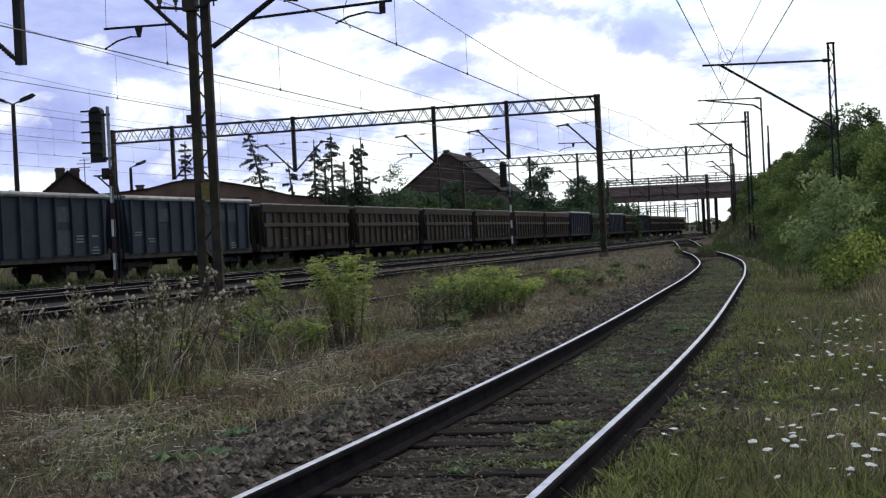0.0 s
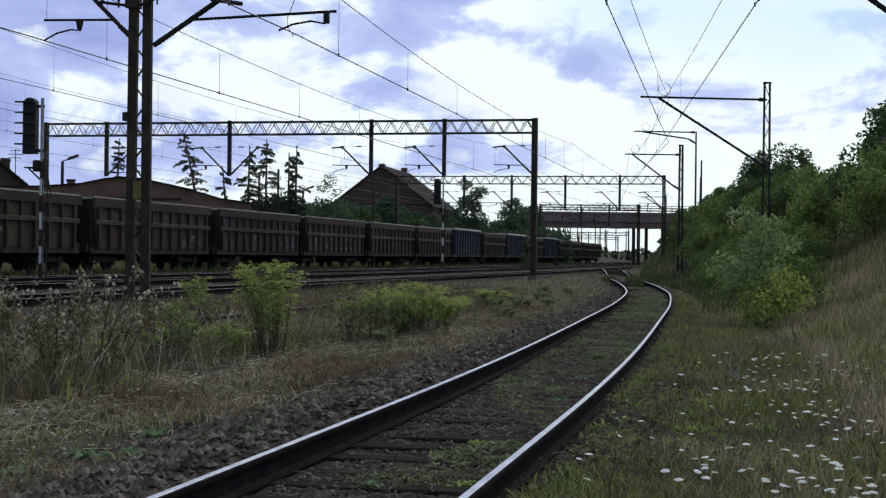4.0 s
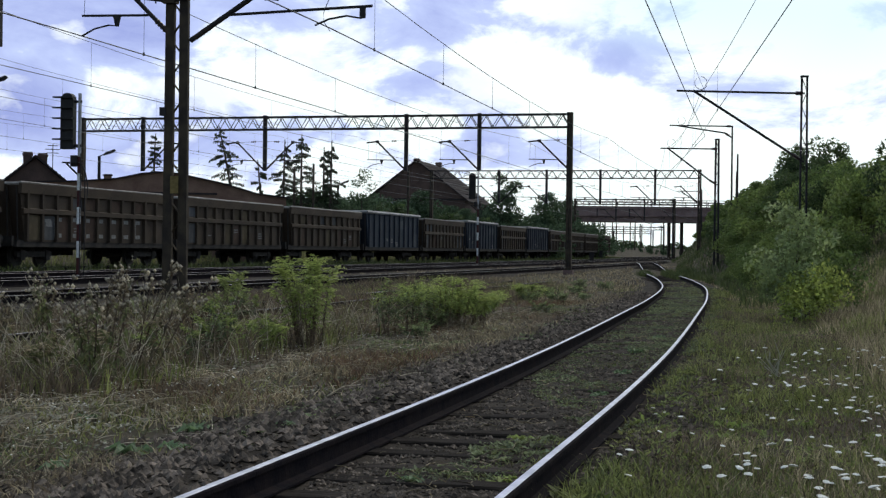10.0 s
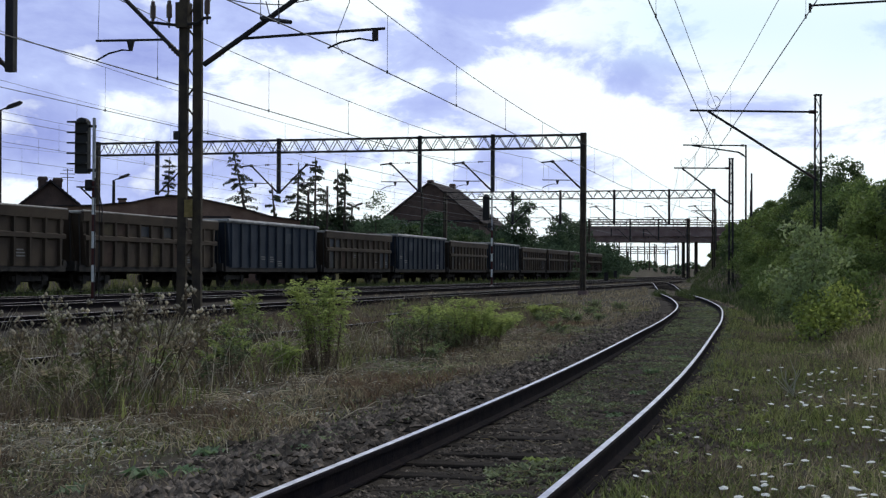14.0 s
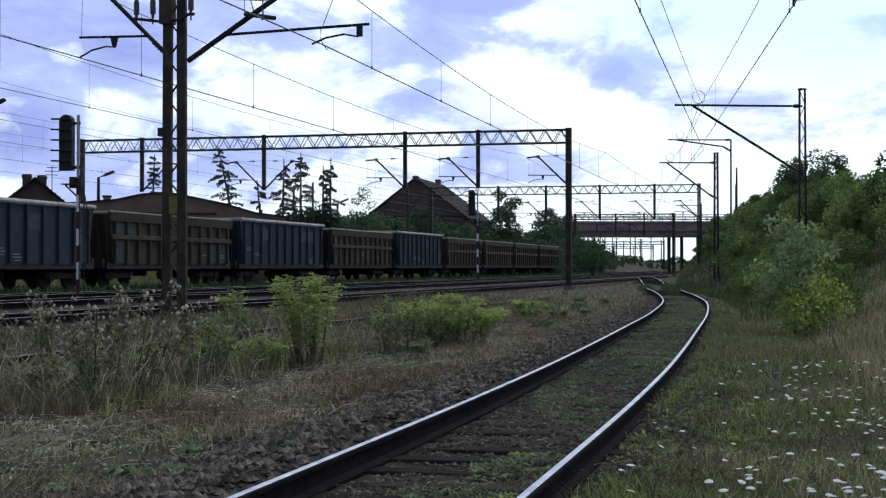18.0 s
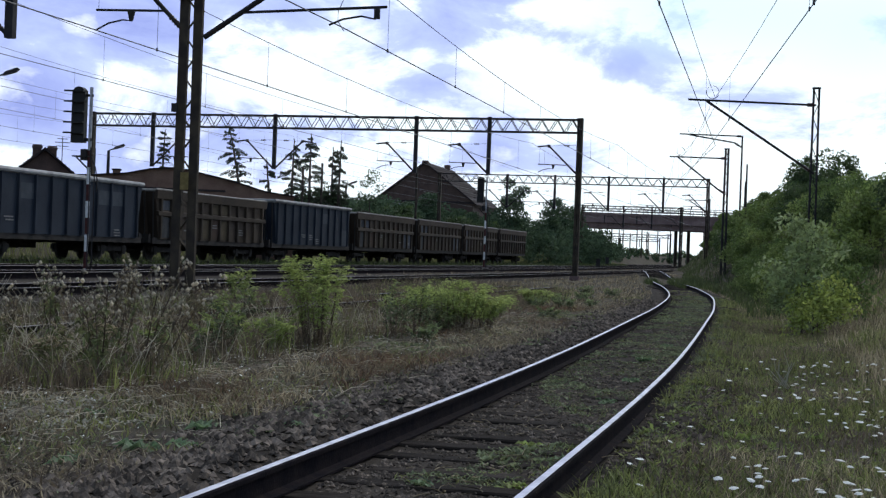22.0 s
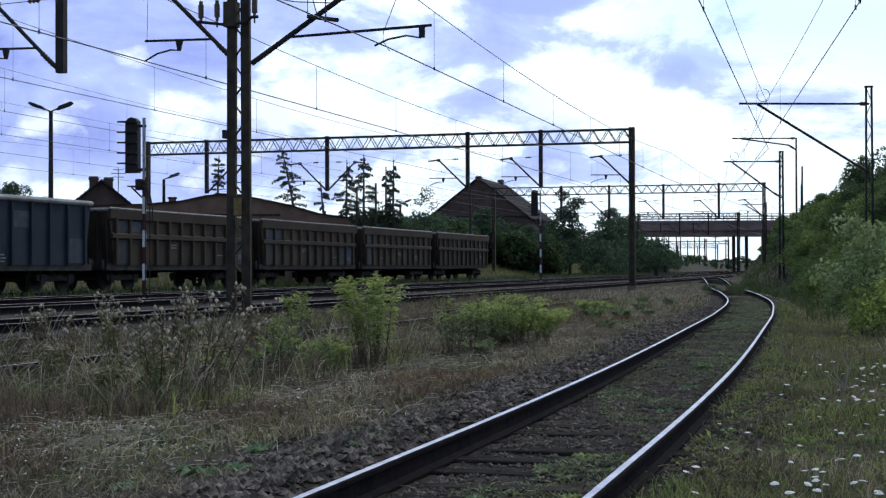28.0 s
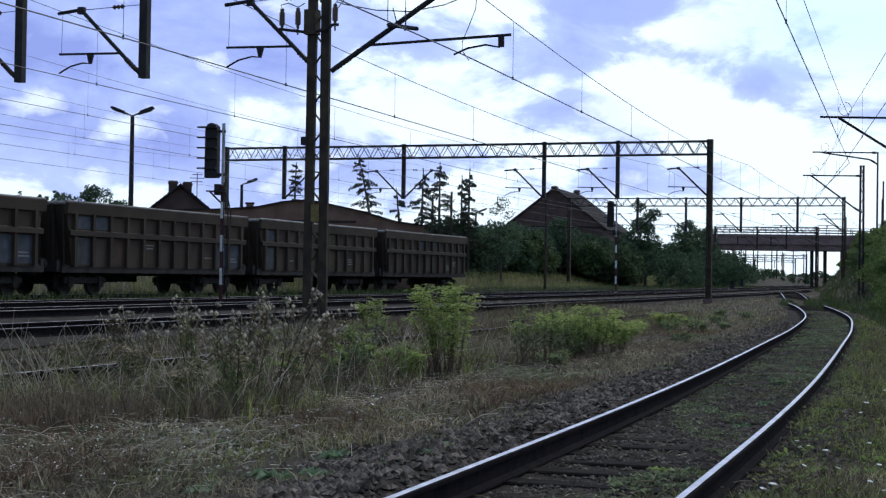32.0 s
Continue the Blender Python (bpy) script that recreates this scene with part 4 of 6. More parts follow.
side_mast(13.78, 58.0, -0.2, 8.08, 5.1, 7.45, 5.1)
side_mast(16.1, 89.5, 0.5, 8.0, 3.5, 7.45, 5.6, leg=0.11)
side_mast(18.03, 95.0, 0.3, 9.32, 4.1, 9.28, 8.85, False)
near_mast = thing("catenary_mast", pose(9.6, 26.2, 0), "near steel mast with a stayed arm over the siding", "mast", "masts along the siding")
lattice_mast(near_mast, 0, -0.2, 8.0, 0.36, 0.28, 0.065, 0.07, 0.55, M_STEEL)
part("strut", Shape().tube([(-1.05, 0, 5.5), (-3.2, 0, 6.98)], 0.05, 8), M_STEEL, near_mast)
part("arm_tube", Shape().tube([(-0.2, 0, 7.0), (-3.6, 0, 7.05)], 0.045, 8), M_STEEL, near_mast)
part("insulator", insulator((-1.05, 0, 5.5), (-0.15, 0, 4.95), 0.085, 7), M_INSUL, near_mast, "brown ribbed insulator")
part("steady_arm", Shape().tube([(-3.52, 0, 5.78), (-3.52, 0, 5.94)], 0.025, 6).tube([(-3.52, 0, 5.9), (-1.9, 0, 6.0)], 0.02, 6), M_STEEL, near_mast)
side_mast(18.2, 94.0, 1.0, 7.45, 0, 0, 0, False)
side_mast(22.0, 114.0, 1.5, 7.45, 0, 0, 0, False)
side_mast(25.5, 150.0, 1.5, 7.6, 2.5, 7.4, 6.3, False)


# ---- signals ----
def signal(y, q, top):
    root = thing("railway_signal", Matrix.Translation(place(y, q)) @ pose(0, 0, 0, 0, 0, TURN),
                 "light signal with hooded black head on a banded post", "signal", "railway signals")
    z0, band = ground_z(*place(y, q).xy) - 0.1, 0.53
    n = 7
    part("post", Shape().tube([(0, 0, z0), (0, 0, top)], 0.055, 10), M_GREYPIPE, root, "slim grey signal post")
    for i in range(n):
        za = z0 + 0.3 + band * i
        part("band", Shape().tube([(0, 0, za), (0, 0, za + band)], 0.062, 10), M_WHITE if i % 2 else M_RED, root, "white band" if i % 2 else "dark red band")
    outline = [(-0.62, top - 1.75), (-0.62, top - 0.2)] + [(-0.4 - 0.22 * math.cos(a * math.pi / 8), top - 0.2 + 0.22 * math.sin(a * math.pi / 8)) for a in range(1, 8)] + [(-0.18, top - 0.2), (-0.18, top - 1.75)]
    head = part("signal_head", Shape().extrude(outline, lambda u, z: (u, -0.1, z), lambda u, z: (u, 0.12, z)), M_BLACK, root, "black five-lamp signal head")
    for i in range(5):
        z = top - 0.12 - 0.33 * i
        part("hood", Shape().add([(-0.62, 0.1, z - 0.02), (-0.62, 0.1, z + 0.02), (-0.18, 0.1, z + 0.02), (-0.18, 0.1, z - 0.02),
                                  (-0.84, -0.22, z - 0.03), (-0.84, -0.22, z + 0.02), (-0.18, -0.22, z + 0.02), (-0.18, -0.22, z - 0.03)],
                                 [(0, 1, 2, 3), (7, 6, 5, 4), (0, 4, 5, 1), (1, 5, 6, 2), (2, 6, 7, 3), (3, 7, 4, 0)]), M_BLACK, head)
    part("head_bracket", Shape().box(-0.2, 0.06, -0.04, 0.04, top - 0.3, top - 0.22).box(-0.2, 0.06, -0.04, 0.04, top - 1.7, top - 1.6), M_STEEL, root)
    part("platform", Shape().box(-0.5, 0.05, -0.2, 0.2, top - 2.2, top - 2.16), M_STEEL, root, "small service platform")
    part("support_bracket", Shape().bar((0, 0, top - 2.6), (-0.45, 0, top - 2.2), 0.04), M_STEEL, root)
    part("junction_box", Shape().box(-0.25, -0.05, -0.12, 0.12, top - 2.3, top - 1.95), M_STEEL, root)
    part("ladder", Shape().bar((0.12, 0.15, z0), (0.12, 0.15, top - 1.9), 0.03).bar((0.12, -0.15, z0), (0.12, -0.15, top - 1.9), 0.03), M_STEEL, root)
    part("hand_hoop", Shape().tube([(0.05, 0, top - 2.2), (0.22, 0, top - 2.5), (0.3, 0, top - 2.9), (0.28, 0, top - 3.3)], 0.02, 5), M_STEEL, root)
    return root


signal(47.0, -23.35, 6.0)
signal(101.7, -23.35, 6.45)


# ---- road bridge ----
def bridge():
    root = thing("road_bridge", pose(0, 255, 0), "reddish-grey road overbridge with steel railings above the tracks", "bridge")
    x0, x1 = 20.5, 62.0
    part("girder", Shape().box(x0, x1, 0, 9, 6.4, 7.3), M_CONCRETE, root)
    part("deck_edge", Shape().box(x0 - 0.5, x1, -0.5, 9.5, 7.3, 8.6), M_CONCRETE, root, "stained reddish concrete deck edge")
    part("kerb_beam", Shape().box(x0 - 0.6, x1, -0.65, -0.1, 8.6, 8.9), M_CONCRETE, root)
    for y in (-0.4, 9.3):
        for z in (9.25, 9.65, 10.1):
            part("rail_bar", Shape().bar((x0 - 0.5, y, z), (x1, y, z), 0.07), M_STEEL, root)
        for i in range(21):
            x = x0 - 0.4 + i * 2.0
            part("rail_post", Shape().box(x - 0.05, x + 0.05, y - 0.05, y + 0.05, 8.6, 10.15), M_STEEL, root)
    for x in (25.5, 31.0, 38.4):
        part("girder_rib", Shape().box(x - 0.1, x + 0.1, -0.56, -0.5, 7.3, 8.6), M_STEEL, root)
    for x in (38.4, 40.6):
        part("pier", Shape().box(x - 0.24, x + 0.24, 3.6, 4.4, -0.5, 6.4), M_STEEL_RUST, root, "dark slender pier")
    part("abutment", Shape().box(x0 - 1.5, x0 + 1.2, -0.3, 9.3, -0.5, 6.4), M_CONCRETE, root)
    part("abutment", Shape().box(44.0, 47.5, -0.3, 9.3, -0.5, 6.4), M_CONCRETE, root)
    part("drain_mast", Shape().box(38.25, 38.5, -0.8, -0.6, 0, 10.4), M_STEEL, root)
    return root


bridge()


# ---- buildings ----
def gable_house(name, x, y, turn, w, d, eave, ridge, label, chimneys, hip=0.0, base=0.0, windows=(), wall=M_BRICK, cornice=False):
    root = thing(name, Matrix.Translation((x, y, 0)) @ pose(0, 0, 0, 0, 0, turn), label, "house", "trackside buildings")
    h = w / 2
    part("front_wall", Shape().extrude([(-h, base), (h, base), (h, eave), (h * hip, ridge - (ridge - eave) * hip), (-h * hip, ridge - (ridge - eave) * hip), (-h, eave)] if hip else
                                       [(-h, base), (h, base), (h, eave), (0, ridge), (-h, eave)], lambda u, z: (u, 0, z), lambda u, z: (u, 0.35, z)), wall, root)
    part("back_wall", Shape().extrude([(-h, base), (h, base), (h, eave), (0, ridge), (-h, eave)], lambda u, z: (u, d - 0.35, z), lambda u, z: (u, d, z)), wall, root)
    for s in (-1, 1):
        part("side_wall", Shape().box(min(s * h, s * (h - 0.35)), max(s * h, s * (h - 0.35)), 0.35, d - 0.35, base, eave), wall, root)
        over = 0.45
        k = (ridge - eave) / h
        a = [(s * (h + over), eave - over * k + 0.05), (s * (h + over), eave - over * k + 0.2), (0, ridge + 0.2), (0, ridge + 0.05)]
        part("roof_slope", Shape().extrude(a, lambda u, z: (u, -0.4, z), lambda u, z: (u, d + 0.4, z)), M_ROOF, root, "dark weathered tile roof slope")
        for i in range(1, 14):
            t = i / 14
            part("tile_course", Shape().box(min(s * (h + over) * t, s * ((h + over) * t + 0.08)), max(s * (h + over) * t, s * ((h + over) * t + 0.08)), -0.4, d + 0.4,
                 ridge + 0.2 - (ridge - eave + over * k) * t - 0.06, ridge + 0.21 - (ridge - eave + over * k) * t), M_ROOF, root)
    for cx, cy, ch in chimneys:
        c = part("chimney", Shape().box(cx - 0.3, cx + 0.3, cy - 0.3, cy + 0.3, eave, ch), wall, root)
        part("chimney_cap", Shape().box(cx - 0.35, cx + 0.35, cy - 0.35, cy + 0.35, ch - 0.25, ch - 0.1), wall, c)
    if cornice:
        part("cornice", Shape().box(-h - 0.1, h + 0.1, -0.12, 0.0, eave - 0.1, eave + 0.12), M_ROOF, root, "dark projecting cornice")
    for wx, wz in windows:
        f = part("window", Shape().box(wx - 0.5, wx + 0.5, -0.05, 0.02, wz - 0.6, wz + 0.6), M_PLASTER, root, "pale window frame")
        for sx in (-0.23, 0.23):
            part("pane", Shape().box(wx + sx - 0.19, wx + sx + 0.19, -0.07, -0.04, wz - 0.52, wz + 0.52), M_GLASS, f)
        part("sill", Shape().box(wx - 0.6, wx + 0.6, -0.15, 0.0, wz - 0.7, wz - 0.6), M_CONCRETE, f)
    return root


gable_house("brick_house", -3.45, 165.0, -11, 11.0, 15.5, 6.75, 10.95, "old dark brick house with a steep tiled roof", [(-0.1, 0.6, 11.3), (0.1, 12.0, 11.55)], windows=((-2.8, 5.95), (1.2, 5.95), (-2.8, 3.2), (1.2, 3.2)), cornice=True)


def long_shed():
    """A low shed whose roof rises to a flat peak and sweeps out to level eaves."""
    root = thing("brick_shed", Matrix.Translation((-16.2, 88.0, 0)) @ pose(0, 0, 0, 0, 0, 12), "long low brick shed with a shallow sweeping roof", "shed", "trackside buildings")
    line_of = [(-8.6, 4.82), (-5.4, 4.92), (-3.2, 5.12), (-1.8, 5.44), (-0.5, 5.56), (0.4, 5.48), (1.0, 5.34), (2.9, 4.96), (4.9, 4.4), (6.3, 4.22), (6.9, 4.18)]
    for a, b in ((0.0, 0.35), (17.6, 17.95)):
        part("gable_wall", Shape().extrude([(6.7, -0.3)] + [(min(6.7, u), z) for u, z in line_of[::-1]] + [(-8.4, -0.3)], lambda u, z, a=a: (u, a, z), lambda u, z, b=b: (u, b, z)), M_SHED, root, "faded reddish brick gable")
    for x in (-8.4, 6.4):
        part("side_wall", Shape().box(x, x + 0.3, 0.35, 17.6, -0.3, 4.1), M_SHED, root)
    for (u0, z0), (u1, z1) in zip(line_of, line_of[1:]):
        part("roof_sheet", Shape().extrude([(u0, z0), (u1, z1), (u1, z1 + 0.08), (u0, z0 + 0.08)], lambda u, z: (u, -0.2, z), lambda u, z: (u, 18.3, z)), M_ROOF, root, "dark felted roof strip")
    part("fascia", Shape().box(-3.0, 2.6, -0.08, 0.0, 4.3, 4.42), M_ROOF, root, "dark string course")
    stack = part("chimney", Shape().box(-4.0, -3.55, 3.0, 3.45, 4.9, 5.55), M_SHED, root)
    part("chimney_cap", Shape().box(-4.06, -3.49, 2.94, 3.51, 5.45, 5.53), M_ROOF, stack)
    return root


long_shed()
small_house = gable_house("brick_house", -27.6, 100.0, 16, 6.4, 6.0, 4.4, 7.05, "distant house with two chimneys behind the train", [(-0.5, 1.2, 7.5), (0.5, 2.2, 7.5)])
aerial = part("aerial", Shape().tube([(1.15, 1.6, 5.6), (1.15, 1.6, 8.1)], 0.03, 5), M_STEEL, small_house, "thin aerial mast with cross bars")
for z, l in ((8.0, 0.35), (7.75, 0.5), (7.5, 0.4)):
    part("aerial_bar", Shape().tube([(1.15 - l, 1.6, z), (1.15 + l, 1.6, z)], 0.025, 4), M_STEEL, aerial)


# ---- lamp posts and poles ----
def lamp_post(x, y, top, arms):
    root = thing("street_lamp", pose(x, y, 0), "dark yard lamp post with angled lantern heads", "lamp post", "yard lamps")
    part("pole", Shape().tube([(0, 0, ground_z(x, y) - 0.2), (0, 0, top)], 0.15, 10, 0.1), M_STEEL, root)
    for s in arms:
        part("bracket", Shape().tube([(0, 0, top), (s * 0.35, 0, top + 0.15)], 0.04, 6), M_STEEL, root)
        part("lantern", Shape().extrude([(s * 0.3, 0.06), (s * 0.45, 0.28), (s * 1.05, 0.5), (s * 1.15, 0.42), (s * 0.95, 0.26)][::s],
             lambda u, z: (u, -0.14, top + z), lambda u, z: (u, 0.14, top + z)), M_STEEL, root, "dark lantern head")
    return root


lamp_post(-23.3, 75.0, 9.2, (-1, 1))
lamp_post(-24.5, 105.0, 7.5, (1,))
lamp_post(-11.0, 150.0, 7.6, (1,))


def line_pole(x, y, top, r=0.11, cross=0):
    root = thing("utility_pole", pose(x, y, 0), "plain dark pole beside the tracks", "pole", "poles")
    part("shaft", Shape().tube([(0, 0, ground_z(x, y) - 0.3), (0, 0, top)], r, 8, r * 0.75), M_STEEL_RUST, root)
    for i in range(cross):
        part("cross_arm", Shape().box(-0.8, 0.8, -0.04, 0.04, top - 0.3 - 0.5 * i, top - 0.22 - 0.5 * i), M_STEEL, root)
    return root


line_pole(-2.95, 112.0, 7.4)
line_pole(-12.1, 118.0, 7.6)
line_pole(-10.6, 118.0, 7.9)
for x, y, top in ((31, 330, 9), (34, 345, 8), (38, 360, 9.5), (42, 380, 9), (46, 390, 8), (49, 400, 10), (53, 410, 9), (56, 430, 9), (36, 420, 9), (58, 405, 8.5), (60, 440, 10), (45, 460, 9), (33, 370, 9), (40, 410, 9.5), (44, 350, 8.5), (51, 450, 10), (55, 380, 9), (48, 430, 8), (38, 455, 9)):
    line_pole(x, y, top, 0.17, 1)


def far_portal(x, y, span, top):
    """A distant overhead line portal: two poles and a braced beam."""
    root = thing("catenary_gantry", pose(x, y, 0), "distant dark overhead line gantry beyond the bridge", "gantry", "overhead line gantries")
    for sx in (0.0, span):
        part("pole", Shape().tube([(sx, 0, 0), (sx, 0, top + 0.4)], 0.19, 6), M_STEEL, root)
    for z in (top - 0.6, top):
        part("chord", Shape().bar((0, 0, z), (span, 0, z), 0.13), M_STEEL, root)
    part("lattice", Shape().tube([(span * k / 16, 0, top - 0.6 * (k % 2)) for k in range(17)], 0.05, 4), M_STEEL, root)
    for k in range(1, 4):
        part("drop_post", Shape().bar((span * k / 4, 0, top), (span * k / 4, 0, top - 2.4), 0.16), M_STEEL, root)
    return root


for x, y, span, top in ((28, 345, 22, 7.0), (38, 450, 24, 7.4)):
    far_portal(x, y, span, top)


# ---- bollards beside the main line ----
for x, y, h in ((15.5, 160.0, 1.0), (20.6, 200.0, 1.2)):
    b = thing("marker_post", pose(x, y, ground_z(x, y)), "short dark square post beside the track", "post", "marker posts")
    part("stub", Shape().box(-0.2, 0.2, -0.2, 0.2, -0.2, h), M_STEEL, b)
    part("cap", Shape().box(-0.24, 0.24, -0.24, 0.24, h, h + 0.08), M_STEEL, b)


# ---- trees and bushes ----
def leaf_mesh(name, seed, clumps, spread, n, leaf, mat, gauss=0.33, down=0.0):
    """A crown: leaves gathered in clumps. clumps: (centre, radius) pairs."""
    rng = np.random.default_rng(seed)
    c = np.array([p for p, r in clumps])
    r = np.array([r for p, r in clumps])
    k = rng.choice(len(c), n, p=r ** 2 / (r ** 2).sum())
    d = rng.normal(size=(n, 3))
    d /= np.linalg.norm(d, axis=1)[:, None]
    pos = c[k] + d * (r[k] * rng.uniform(0.35, 1.1, n) ** 0.6)[:, None] * np.array(spread)
    a = rng.normal(size=(n, 3))
    a /= np.linalg.norm(a, axis=1)[:, None]
    a[:, 2] -= down
    b = np.cross(a, rng.normal(size=(n, 3)))
    b /= np.linalg.norm(b, axis=1)[:, None] + 1e-9
    size = leaf * rng.uniform(0.6, 1.4, n)[:, None]
    v = np.stack([pos - a * size, pos + b * size * 0.5, pos + a * size, pos - b * size * 0.5], 1).reshape(-1, 3)
    me = bpy.data.meshes.new(name)
    me.from_pydata(v.tolist(), [], np.arange(n * 4).reshape(-1, 4).tolist())
    me.materials.append(mat)
    return me


def limbs(seed, height, spread, n, r):
    """A tapered trunk with bent limbs; returns its shape and the limbs' ends."""
    rng = random.Random(seed)
    s, tips = Shape(), []
    lean = (rng.uniform(-0.1, 0.1), rng.uniform(-0.1, 0.1))
    pts = [Vector((lean[0] * height * t * t, lean[1] * height * t * t, height * t)) for t in (0, 0.15, 0.4, 0.65, 0.9)]
    s.tube(pts, r, 7, r * 0.25)
    for i in range(n):
        t = rng.uniform(0.2, 0.95)
        a = rng.uniform(0, math.tau)
        base = Vector((lean[0] * height * t * t, lean[1] * height * t * t, height * t * 0.9))
        length = spread * rng.uniform(0.5, 1.0) * (1.15 - 0.6 * t)
        tip = base + Vector((math.cos(a) * length, math.sin(a) * length, length * rng.uniform(0.2, 0.8)))
        mid = base.lerp(tip, 0.5) + Vector((0, 0, -0.06 * length))
        s.tube([base, mid, tip], r * 0.4, 5, r * 0.1)
        tips.append(tip)
    return s, tips


def bush_model(seed, height, width, n, leaf, mat, name="bush", label="dense green bush on the bank", trunk=0.06, more=16):
    rng = random.Random(seed)
    root = thing(name, pose(0, 0, 0), label, name, "bushes on the bank" if name == "bush" else "trees behind the tracks")
    s, tips = limbs(seed, height * 0.75, width * 0.5, 12, trunk)
    part("trunk" if name == "tree" else "stem", s, M_BARK, root, "dark branching wood")
    clumps = [(tuple(t), rng.uniform(0.28, 0.5) * width * 0.5) for t in tips]
    low = 0.04 if name == "bush" else 0.35
    for i in range(more):
        a, rr, z = rng.uniform(0, math.tau), rng.uniform(0.1, 0.85), rng.uniform(low, 0.95)
        k = width * 0.5 * rr * math.sqrt(max(0.05, 1 - (z - 0.35) ** 2 * 1.5))
        clumps.append(((math.cos(a) * k, math.sin(a) * k, height * z), rng.uniform(0.18, 0.4) * width * 0.5))
    part("crown", leaf_mesh("crown", seed, clumps, (1, 1, 0.85), n, leaf, mat), mat, root)
    return root


def scatter(models, spots, seed=1):
    """Each spot is (x, y, scale); the first use of a model moves the model itself."""
    rng = random.Random(seed)
    used = set()
    for x, y, sc in spots:
        i = rng.randrange(len(models))
        m = Matrix.Translation((x, y, ground_z(x, y) - 0.1)) @ pose(0, 0, 0, 0, 0, rng.uniform(0, 360))
        ob = models[i]
        if i in used:
            ob = copy_thing(models[i], m)
        else:
            used.add(i)
            ob.matrix_basis = m
        ob.scale = (sc * rng.uniform(0.9, 1.15), sc * rng.uniform(0.9, 1.15), sc)
    for i, ob in enumerate(models):
        if i not in used:
            bpy.data.batch_remove([ob, *ob.children_recursive])


def thicket(seed, spots, height, width, leaf, mat, label, each=700):
    """Far bushes grown into one another, as one mass of leaves."""
    g = random.Random(seed)
    clumps = []
    for x, y, sc in spots:
        z = ground_z(x, y)
        for i in range(9):
            a, r = g.uniform(0, math.tau), g.random() ** 0.6 * width * 0.42 * sc
            clumps.append(((x + math.cos(a) * r, y + math.sin(a) * r, z + height * sc * g.uniform(0.1, 0.85)), width * sc * g.uniform(0.1, 0.24)))
    return tagged(part("thicket", leaf_mesh("thicket", seed, clumps, (1, 1, 0.9), each * len(spots), leaf, mat), mat), label, "bushes", kind="stuff")


rng = random.Random(11)
bank = [bush_model(20 + i, 3.0, 3.6, 2600, 0.1, (M_LEAF, M_LEAF_BRIGHT, M_LEAF, M_LEAF_DARK, M_LEAF_BRIGHT, M_LEAF)[i]) for i in range(6)]
spots = []
for y in [36 + 3.2 * i for i in range(60)]:
    for o in (5.2, 6.8, 8.4, 10.2, 12.2):
        if o < 6 and (y < 52 or rng.random() < 0.55):
            continue
        if y < 44 and o < 7.5:
            continue
        if rng.random() < 0.84:
            spots.append((siding_x(y) + o + rng.uniform(-0.8, 0.8), y + rng.uniform(-1.4, 1.4), rng.uniform(0.45, 0.8) * (0.62 if o < 6 else 1.0)))
for i in range(95):
    y = 46 + 90 * (i / 95) ** 1.1 + rng.uniform(-1, 1)
    o = rng.uniform(2.7, 5.6)
    if y < 72 or o > 4.6:
        spots.append((siding_x(y) + o, y, rng.uniform(0.22, 0.42) * (0.75 + 0.1 * o)))
for y, o, sc in ((85, 4.4, 0.55), (87, 4.6, 0.65), (90, 4.8, 0.75), (92.5, 4.4, 0.75), (93, 5.6, 0.8), (70, 3.4, 0.5), (74, 3.8, 0.55)):
    spots.append((siding_x(y) + o, y, sc))
scatter(bank, [p for p in spots if p[1] < 96], 4)
thicket(45, [p for p in spots if p[1] >= 96], 1.9, 3.2, 0.12, M_LEAF, "far green bushes along the bank")
tall = [bush_model(40 + i, 5.0, 4.0, 2600, 0.14, M_LEAF_DARK, "tree", "broad dark green tree on top of the bank", 0.12) for i in range(3)]
scatter(tall, [(17.6, 52, 0.75), (19.5, 57, 0.8), (19.5, 62, 0.8), (22.5, 95, 0.85), (25.5, 98, 0.8), (24.0, 104, 0.8), (28, 110, 0.8), (29.5, 120, 0.7), (19, 46, 0.7), (22, 66, 0.7)], 5)
back = [bush_model(60 + i, 4.2, 5.0, 4200, 0.17, M_LEAF_DARK if i == 1 else M_LEAF_DEEP, "bush", "wild dark bushes behind the main line", 0.08) for i in range(4)]
spots = []
for i in range(50):
    y = 112 + i * 2.4 + rng.uniform(-2, 2)
    q = rng.uniform(-48, -41)
    x = q + SLOPE * y - bend(y)
    if not (y > 163 and -11 < x < 5):
        spots.append((x, y, rng.uniform(0.6, 1.05) * (0.62 if i < 6 else 1.0)))
for i in range(64):
    y = 112 + i * 0.85 + rng.uniform(-1, 1)
    q = rng.uniform(-44.5, -40.0)
    spots.append((q + SLOPE * y - bend(y), y, rng.uniform(0.7, 1.15) * (0.7 if y < 122 else 1.0)))
for i in range(16):
    spots.append((17 + rng.uniform(-6, 2.5), 205 + i * 3, rng.uniform(0.9, 1.5)))
for i in range(14):
    spots.append((-40 + i * 2.4 + rng.uniform(-1, 1), 122 + rng.uniform(-3, 6), rng.uniform(0.6, 1.0)))
for i in range(16):
    spots.append((24.5 + rng.uniform(0, 9) + i * 0.4, 275 + i * 5, rng.uniform(0.45, 0.75)))
